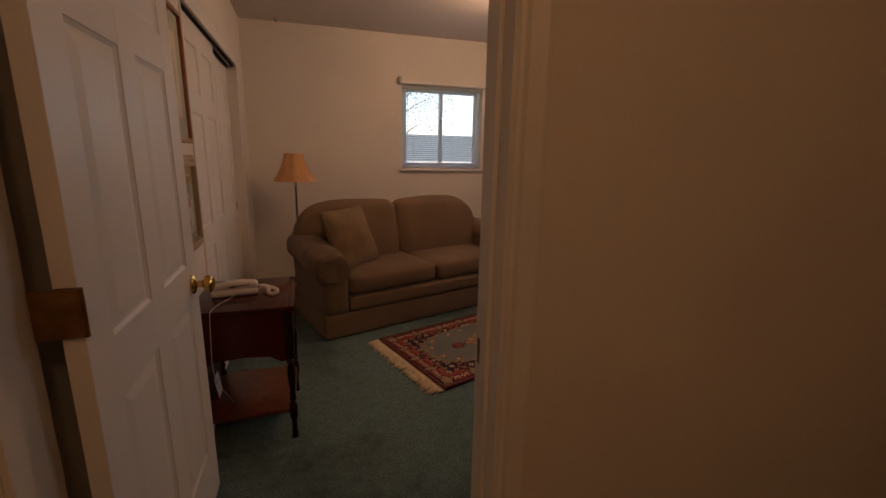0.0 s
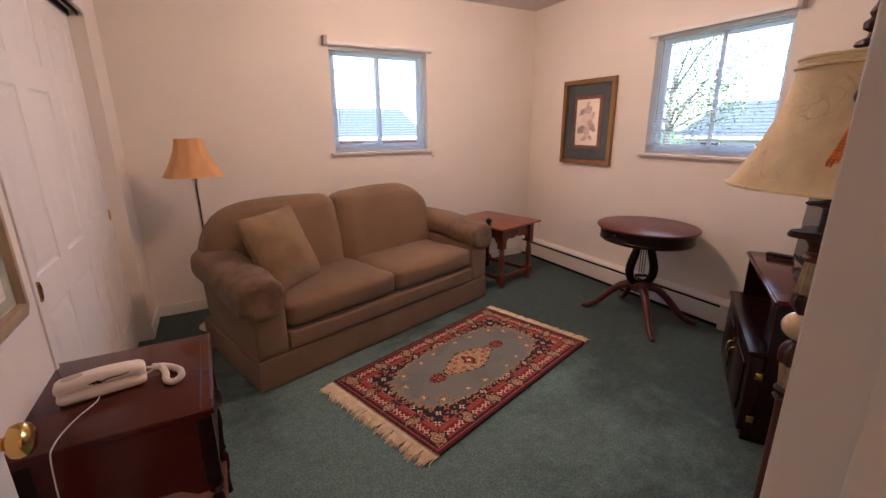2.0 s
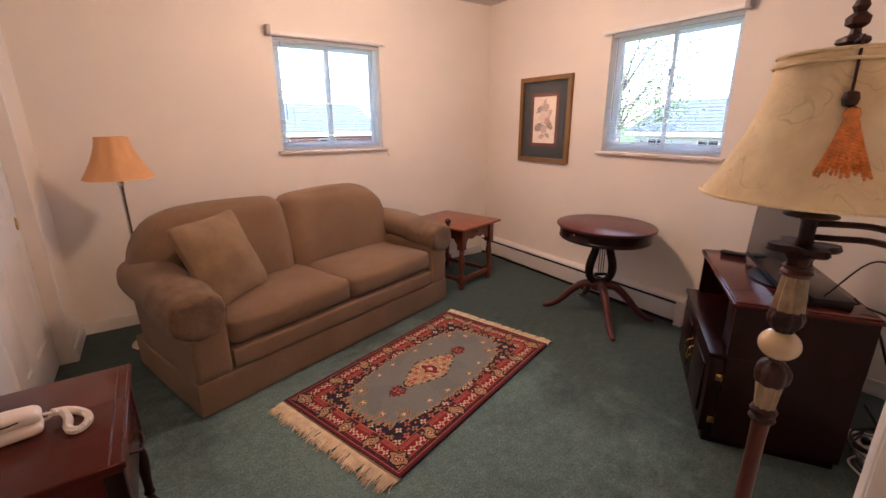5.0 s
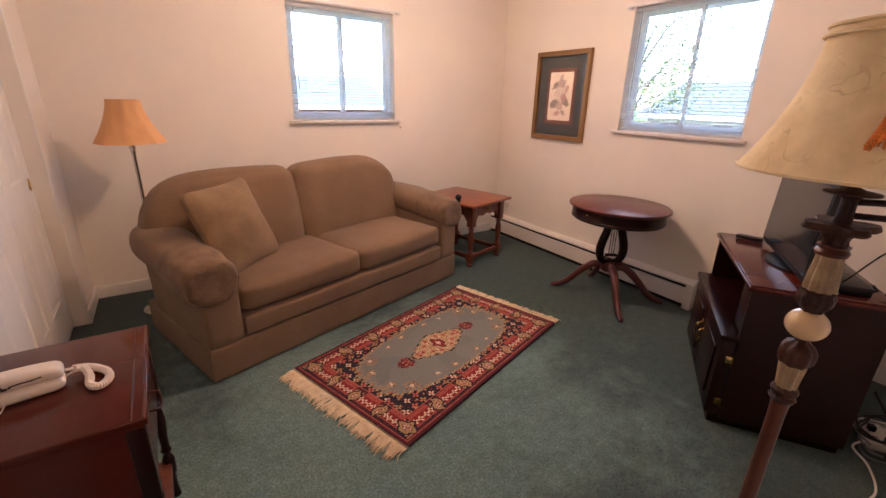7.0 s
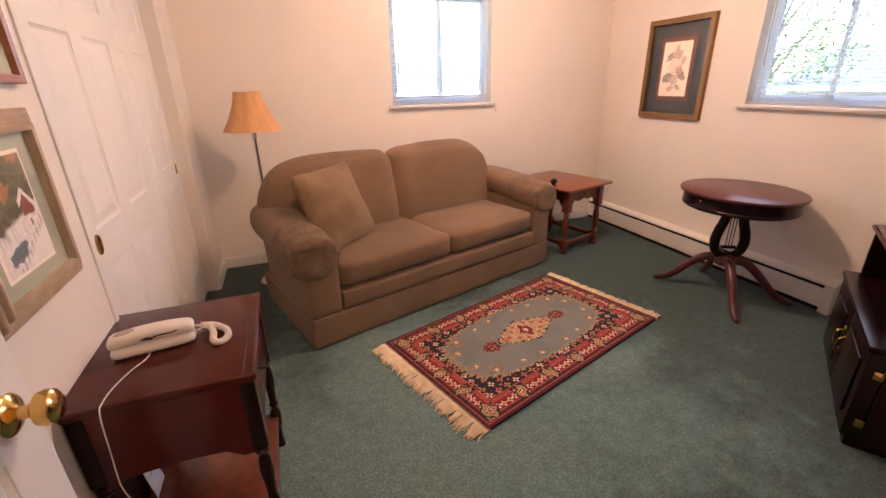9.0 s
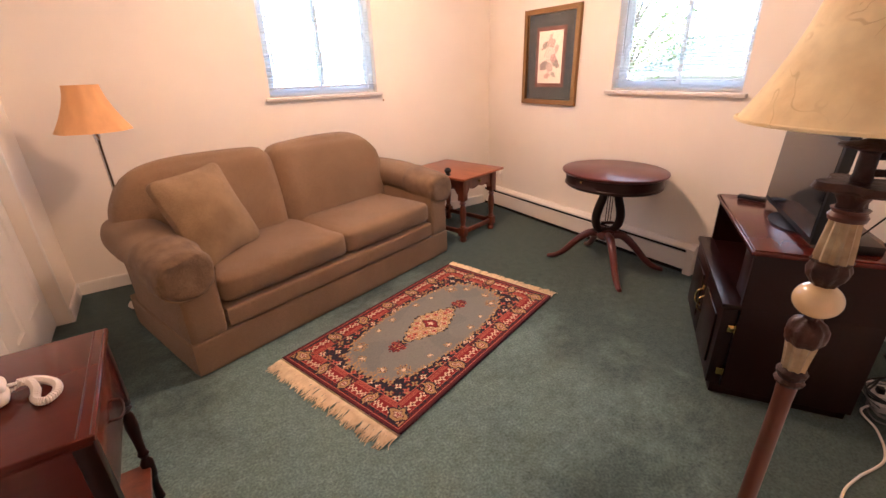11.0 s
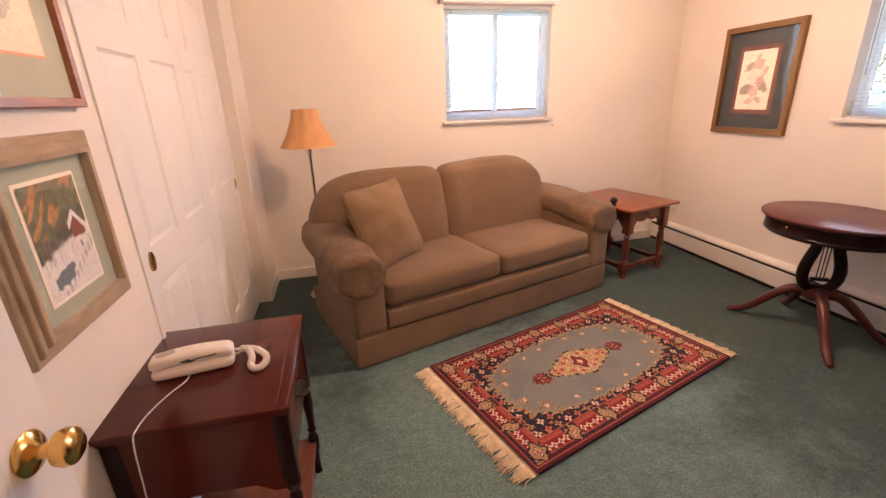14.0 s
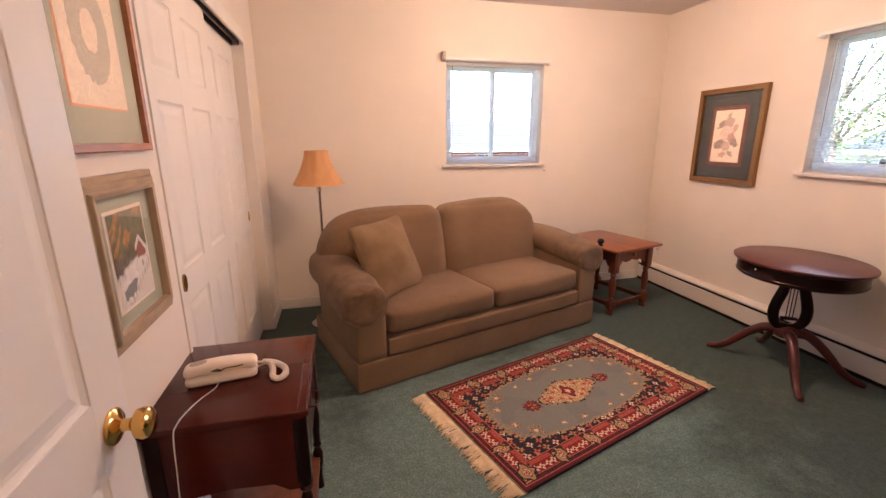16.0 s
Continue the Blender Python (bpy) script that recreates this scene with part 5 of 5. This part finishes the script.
def floral(x, y):
    """A loose spray of pale roses and grey leaves on cream paper."""
    x, y = x / 1.22, y / 1.20
    n = noise.noise(Vector((x * 40, y * 40, 1)))
    c = (0.70 + 0.02 * n, 0.60 + 0.02 * n, 0.50 + 0.02 * n)
    for cx, cy, r, lean, col in ((-0.045, 0.075, 0.030, 0.6, (0.24, 0.19, 0.165)), (0.050, -0.035, 0.034, -0.7, (0.23, 0.18, 0.155)), (-0.048, -0.050, 0.040, 0.3, (0.21, 0.17, 0.15)), (0.052, 0.050, 0.026, 1.1, (0.52, 0.33, 0.30)), (-0.020, -0.115, 0.026, 0.2, (0.52, 0.33, 0.29)), (0.035, -0.105, 0.022, -0.4, (0.36, 0.30, 0.26)), (0.0, 0.130, 0.020, 0.9, (0.46, 0.36, 0.32))):
        dx, dy = x - cx, y - cy
        u, v = dx * math.cos(lean) + dy * math.sin(lean), dy * math.cos(lean) - dx * math.sin(lean)
        d = 0.74 * math.hypot(u, v * 1.7) + 0.010 * noise.noise(Vector((x * 70, y * 70, 3)))
        c = over(c, tuple(k * (0.85 + 0.35 * noise.noise(Vector((x * 150, y * 150, 6)))) for k in col), 0.85 * smooth_in(d, r, 0.010))
    for cx, cy, r, col in ((0.005, 0.085, 0.034, (0.46, 0.34, 0.30)), (-0.005, 0.020, 0.044, (0.66, 0.55, 0.48)), (0.030, -0.005, 0.026, (0.48, 0.28, 0.25)), (0.000, -0.062, 0.030, (0.52, 0.38, 0.33))):
        dx, dy = x - cx, y - cy
        a, d = math.atan2(dy, dx), math.hypot(dx, dy)
        petals = 0.82 + 0.18 * abs(math.sin(2.5 * a + cx * 60)) + 0.08 * n
        shade = 1.0 - 0.30 * max(0.0, math.cos(d * 300 + 2.0 * math.sin(a * 3)))
        c = over(c, tuple(k * shade for k in col), 0.92 * smooth_in(d, 1.22 * r * petals, 0.007))
    return c


def wreath(x, y):
    """An oval wreath on cream paper."""
    d = math.hypot(x / 0.085, y / 0.115)
    v = noise.noise(Vector((x * 90, y * 90, 3)))
    if 0.40 < d + 0.07 * v < 1.0:
        k = 0.5 + 0.5 * noise.noise(Vector((x * 150, y * 150, 7)))
        return (0.28 + 0.22 * k, 0.25 + 0.19 * k, 0.19 + 0.16 * k)
    return (0.66, 0.55, 0.43)


def winter(x, y):
    """A snowy farm with a red barn and a stream below an autumn hillside."""
    n = noise.noise(Vector((x * 60, y * 60, 1)))
    streak = noise.noise(Vector((x * 14 + y * 14, (y - x) * 55, 5)))
    hill = -0.018 + 0.28 * x + 0.010 * n
    c = (0.58 + 0.05 * n, 0.53 + 0.05 * n, 0.50 + 0.05 * n)
    up = smooth_in(hill - y, 0.0, 0.012)
    wood = over((0.105, 0.110, 0.060), (0.34, 0.16, 0.055), smooth_in(-(streak + 1.5 * (y - 0.055 - 0.5 * x) - 0.05), 0.0, 0.30))
    wood = over(wood, (0.055, 0.055, 0.040), 0.8 * smooth_in(y, 0.045 + 0.3 * x + 0.02 * streak, 0.04))
    c = over(c, tuple(v * (1 + 0.35 * n) for v in wood), up)
    if x < -0.015 and y < 0.01 and noise.noise(Vector((x * 190, y * 12, 3))) > 0.12:
        c = over(c, (0.17, 0.14, 0.11), 0.4 * smooth_in(-(y + 0.060), 0.0, 0.02))
    # barn under a snowy roof
    if 0.030 < x < 0.076 and -0.012 < y < 0.030 - abs(x - 0.058) * 0.5:
        c = (0.20, 0.050, 0.038)
    if 0.024 < x < 0.082 and abs(y - (0.040 - abs(x - 0.048) * 1.05)) < 0.0075:
        c = (0.64, 0.60, 0.57)
    ring = math.hypot((x - 0.050) / 0.036, (y + 0.034) / 0.022)
    c = over(c, (0.34, 0.28, 0.24), 0.6 * smooth_in(abs(ring - 1), 0.08, 0.05))
    if abs(x - 0.052) < 0.0022 and abs(y + 0.030) < 0.008:
        c = (0.10, 0.06, 0.05)
    d = math.hypot((x + 0.030) / 0.042, (y + 0.070 - 0.25 * x) / 0.019) + 0.35 * n
    c = over(c, (0.115, 0.135, 0.145), smooth_in(d, 1.0, 0.15))
    post = abs(y + 0.088 - 0.62 * x)
    if post < 0.010 and math.sin(x * 380 + n) > 0.1:
        c = over(c, (0.22, 0.18, 0.16), 0.45)
    return c


picture("framed_picture", "floral print in a gilt frame with dark teal mats", pose(-0.001, -0.781, 1.390, 0, 0, -90), 0.585, 0.722, 0.040, 0.030, GOLD_FRAME,
        [(0.52, 0.655, TEAL, "outer_mat"), (0.405, 0.54, TEAL_LIGHT, "mat_band"), (0.395, 0.53, TEAL, "inner_mat"), (0.315, 0.45, MAROON, "mat_fillet")], floral, 0.255, 0.390, 70, 110)
picture("framed_picture", "winter farm painting in a stepped champagne frame", pose(X_LEFT + 0.0015, -2.392, 1.092, 0, 0, 90), 0.385, 0.405, 0.048, 0.040, CHAMPAGNE,
        [(0.31, 0.33, SAGE, "mat_board"), (0.196, 0.246, CREAM_MAT, "mat_fillet")], winter, 0.180, 0.230, 70, 90, steps=3)
picture("framed_picture", "wreath print in a brown wooden frame with sage mat", pose(X_LEFT + 0.0015, -2.362, 1.612, 0, 0, 90), 0.43, 0.535, 0.021, 0.022, OAK_FRAME,
        [(0.40, 0.505, SAGE, "mat_board"), (0.262, 0.338, ORANGE_LINE, "mat_fillet")], wreath, 0.252, 0.328, 70, 90)

# ---- small things on walls and floor ----
cl = thing("ceiling_light", "brass ceiling light with a lit warm bulb", "ceiling light", LAMP_AT[0], LAMP_AT[1], 0)
part("canopy", lathe([(0.0, H), (0.16, H), (0.165, H - 0.012), (0.15, H - 0.03), (0.0, H - 0.03)], 36), BRASS, cl)
part("bulb_socket", lathe([(0.0, H - 0.03), (0.02, H - 0.03), (0.02, H - 0.07), (0.0, H - 0.075)], 20), WHITE_PLASTIC, cl)
copy_thing(cl, pose(HALL_AT[0], HALL_AT[1], 0))
nail = thing("wall_nail", "small nail in the wall beside the window", "nail", -1.155, -0.001, 1.10)
part("shank", moved(lathe([(0.0, 0), (0.003, 0), (0.003, 0.014), (0.006, 0.014), (0.006, 0.017), (0.0, 0.017)], 10), pose(0, 0, 0, 90, 0, 0)), OLD_BRASS, nail)
hook = thing("ceiling_hook", "small dark metal hook in the ceiling", "hook", -3.20, -0.11, H)
part("bent_wire", tube(curve_pts([(0, 0, 0), (0, 0, -0.018), (0.012, 0, -0.030), (0.022, 0, -0.020), (0.020, 0, -0.010)], 5), 0.003, 8), DARK, hook)
out = thing("wall_outlet", "cream wall outlet with a plugged white cord", "outlet", -0.001, -0.20, 0.33, -90)
part("plate", box(-0.036, 0.036, -0.006, 0, -0.058, 0.058, 0.002), WHITE_PLASTIC, out)
part("plug", box(-0.014, 0.014, -0.028, -0.006, 0.006, 0.036, 0.004), WHITE_PLASTIC, out)
part("cord", tube(curve_pts([(0.0, -0.028, 0.02), (0.03, -0.05, 0.0), (0.06, -0.045, -0.06), (0.04, -0.055, -0.11), (0.02, -0.045, -0.125)], 6), 0.0025, 6), WHITE_PLASTIC, out)


def cable(label, pts, r, material, n=8):
    e = thing("cable", label, "cable")
    part("lead", tube(curve_pts(pts, n), r, 7), material, e)


cable("black television cables hanging behind the cabinet", [(-0.72, -3.14, 0.70), (-0.70, -3.22, 0.60), (-0.64, -3.28, 0.42), (-0.60, -3.36, 0.22), (-0.66, -3.38, 0.16), (-0.74, -3.34, 0.19), (-0.76, -3.26, 0.30)], 0.005, BLACK)
cable("black power cord hanging behind the cabinet", [(-0.80, -3.19, 0.70), (-0.79, -3.27, 0.66), (-0.72, -3.30, 0.45), (-0.64, -3.36, 0.25), (-0.62, -3.40, 0.10), (-0.70, -3.38, 0.03)], 0.004, BLACK)
cable("thin black lead looping behind the cabinet", [(-0.86, -3.08, 0.72), (-0.90, -3.20, 0.90), (-0.80, -3.30, 0.80), (-0.74, -3.32, 0.60), (-0.72, -3.34, 0.35), (-0.78, -3.36, 0.05)], 0.003, BLACK)
coilp = [(-0.60 + 0.13 * math.cos(a * 0.9) * (1 + 0.15 * math.sin(a * 2.3)), -3.33 + 0.09 * math.sin(a * 0.9) * (1 + 0.2 * math.cos(a * 1.7)), 0.006 + 0.0016 * a) for a in np.linspace(0, 24, 30)]
cable("tangled grey cable on the carpet", coilp, 0.003, GREY_WIRE, 5)
coilb = [(-0.56 + 0.12 * math.cos(a) * (1 + 0.2 * math.sin(a * 1.3)), -3.31 + 0.08 * math.sin(a) * (1 + 0.25 * math.cos(a * 2.1)), 0.040 + 0.0022 * a) for a in np.linspace(0, 18, 26)]
cable("tangled black cable behind the cabinet", coilb, 0.004, BLACK, 5)
cable("long white extension cord across the carpet", [(-0.63, -3.31, 0.04), (-0.72, -3.26, 0.012), (-0.80, -3.33, 0.006), (-0.95, -3.385, 0.006), (-1.12, -3.355, 0.006), (-1.25, -3.35, 0.006), (-1.42, -3.40, 0.006), (-1.62, -3.39, 0.006), (-1.78, -3.40, 0.006), (-1.98, -3.44, 0.006), (-2.2, -3.46, 0.006)], 0.0045, WHITE_PLASTIC)
strip = thing("surge_protector", "cream surge protector with black plugs on the carpet", "surge protector", -0.56, -3.30, 0, 33)
part("body", box(-0.095, 0.095, -0.065, 0.065, 0, 0.036, 0.006), WHITE_PLASTIC, strip)
for x, y in ((-0.05, -0.03), (0.0, -0.03), (0.05, -0.03), (-0.05, 0.03), (0.05, 0.03)):
    part("socket", box(x - 0.012, x + 0.012, y - 0.010, y + 0.010, 0.0362, 0.0375), GREY_PLASTIC, strip, smooth=False)
for x, y in ((0.0, 0.03), (-0.075, 0.0)):
    part("plug", box(x - 0.014, x + 0.014, y - 0.012, y + 0.012, 0.0365, 0.062, 0.004), BLACK, strip, "black plug")

# ---- outdoors ----
GRASS = mat("lawn", (0.075, 0.12, 0.035), 0.95, scale=1.2, second=(0.045, 0.08, 0.02), fine=0.3, fine_scale=30)
BRICK = mat("red_brick", (0.30, 0.13, 0.09), 0.85, scale=14, second=(0.20, 0.085, 0.06), bump=0.3, bump_scale=40)
ROOF = mat("grey_shingles", (0.10, 0.125, 0.125), 0.9, scale=9, second=(0.07, 0.09, 0.09), stretch=(1, 1, 5))
BARK = mat("bark", (0.20, 0.17, 0.14), 0.9, scale=12, var=0.3)
LEAF = mat("leaves", (0.12, 0.17, 0.06), 0.6, scale=3, second=(0.08, 0.12, 0.035))
SIDING = mat("pale_siding", (0.62, 0.60, 0.58), 0.7, scale=6, second=(0.54, 0.52, 0.50))
SHADED = mat("dark_window_glass", (0.03, 0.035, 0.04), 0.15)
GZ = -1.6
tagged(part("ground", merge(box(-300, 300, 0.5, 300, GZ - 1, GZ), box(0.4, 300, -300, 0.5, GZ - 1, GZ), box(-300, 0.4, -300, -6.2, GZ - 1, GZ), box(-300, -4.4, -6.2, 0.5, GZ - 1, GZ)), GRASS, smooth=False), "green lawn around the houses", "ground", kind="structure")
tagged(part("foundation", box(-4.4, 0.4, -6.2, 0.5, GZ - 1, -0.125), BRICK, smooth=False), "brick house foundation", "foundation", kind="structure")
# unseen slab added above the ceiling to block the sun
tagged(part("roof", box(-4.6, 0.65, -6.5, 0.65, H + 0.125, H + 0.3), ROOF, smooth=False), "unseen roof with short eaves, added to keep the sun out", "roof", kind="structure")


def house(x, y, rz, w, d, h, label, clad):
    e = thing("neighbour_house", label, "house", x, y, GZ, rz)
    part("wall", box(-w / 2, w / 2, -d / 2, d / 2, 0, h), clad, e, smooth=False)
    part("roof", prism([(-d / 2 - 0.5, h - 0.1), (0, h + 1.9), (d / 2 + 0.5, h - 0.1), (d / 2 + 0.5, h - 0.25), (-d / 2 - 0.5, h - 0.25)], w + 0.8, "yz", -w / 2 - 0.4), ROOF, e, "grey shingled gable roof", smooth=False)
    part("eave_fascia", box(-w / 2 - 0.4, w / 2 + 0.4, -d / 2 - 0.53, -d / 2 - 0.5, h - 0.3, h - 0.08), TRIM, e, smooth=False)
    for k in range(int(w // 3)):
        xx = -w / 2 + 1.5 + 3 * k
        wi = part("window", merge(box(xx - 0.6, xx + 0.6, -d / 2 - 0.05, -d / 2 + 0.02, 0.95, 2.05)), TRIM, e, smooth=False)
        for s in (-0.28, 0.28):
            part("pane", box(xx + s - 0.24, xx + s + 0.24, -d / 2 - 0.06, -d / 2 - 0.052, 1.02, 1.98), SHADED, wi, smooth=False)


house(2.0, 29.0, 0, 17, 8, 2.5, "red brick neighbour house with a grey shingle roof", BRICK)
house(27.0, 5.0, -90, 16, 8, 2.5, "pale sided house with a grey roof across the yard", SIDING)


def tree(x, y, h, seed):
    rnd = random.Random(seed)
    e = thing("tree", "leafy green broad-leaved tree", "tree", x, y, GZ, group="yard trees")
    part("trunk", tube(curve_pts([(0, 0, -0.1), (0.05, 0.03, h * 0.2), (-0.06, 0.05, h * 0.45), (0.05, 0, h * 0.75)], 5), [0.22 - 0.0095 * i for i in range(16)], 10), BARK, e)
    tips = []
    for k in range(11):
        a, z0 = rnd.uniform(0, 6.28), h * rnd.uniform(0.3, 0.62)
        ln = h * rnd.uniform(0.22, 0.4)
        t = Vector((math.cos(a) * ln, math.sin(a) * ln, z0 + ln * rnd.uniform(0.4, 1.1)))
        part("limb", tube([(0, 0, z0), (t.x * 0.5, t.y * 0.5, z0 + (t.z - z0) * 0.6), t], [0.08, 0.05, 0.015], 7), BARK, e)
        tips.append(t)
    verts, faces = [], []
    for k in range(4200):
        t = rnd.choice(tips)
        c = t * rnd.uniform(0.75, 1.1) + Vector((rnd.gauss(0, 0.13 * h), rnd.gauss(0, 0.13 * h), rnd.gauss(0, 0.09 * h)))
        u = Vector((rnd.gauss(0, 1), rnd.gauss(0, 1), rnd.gauss(0, 1))).normalized() * rnd.uniform(0.06, 0.13)
        w = u.cross(Vector((rnd.gauss(0, 1), rnd.gauss(0, 1), rnd.gauss(0, 1)))).normalized() * 0.045
        o = len(verts)
        verts += [c - u, c + w, c + u, c - w]
        faces.append((o, o + 1, o + 2, o + 3))
    me = bpy.data.meshes.new("crown")
    me.from_pydata(verts, [], faces)
    me.materials.append(LEAF)
    c = new("crown", me)
    c.parent = e
    tagged(c, "loose crown of small green leaves", kind="stuff")


for x, y, h, s in ((-4.5, 37.5, 12, 1), (5.5, 38.5, 13, 2), (19, 11.5, 8, 3), (20.5, 0.5, 8, 4), (36, -4.5, 12, 5), (38, 10, 13, 6)):
    tree(x, y, h, s)
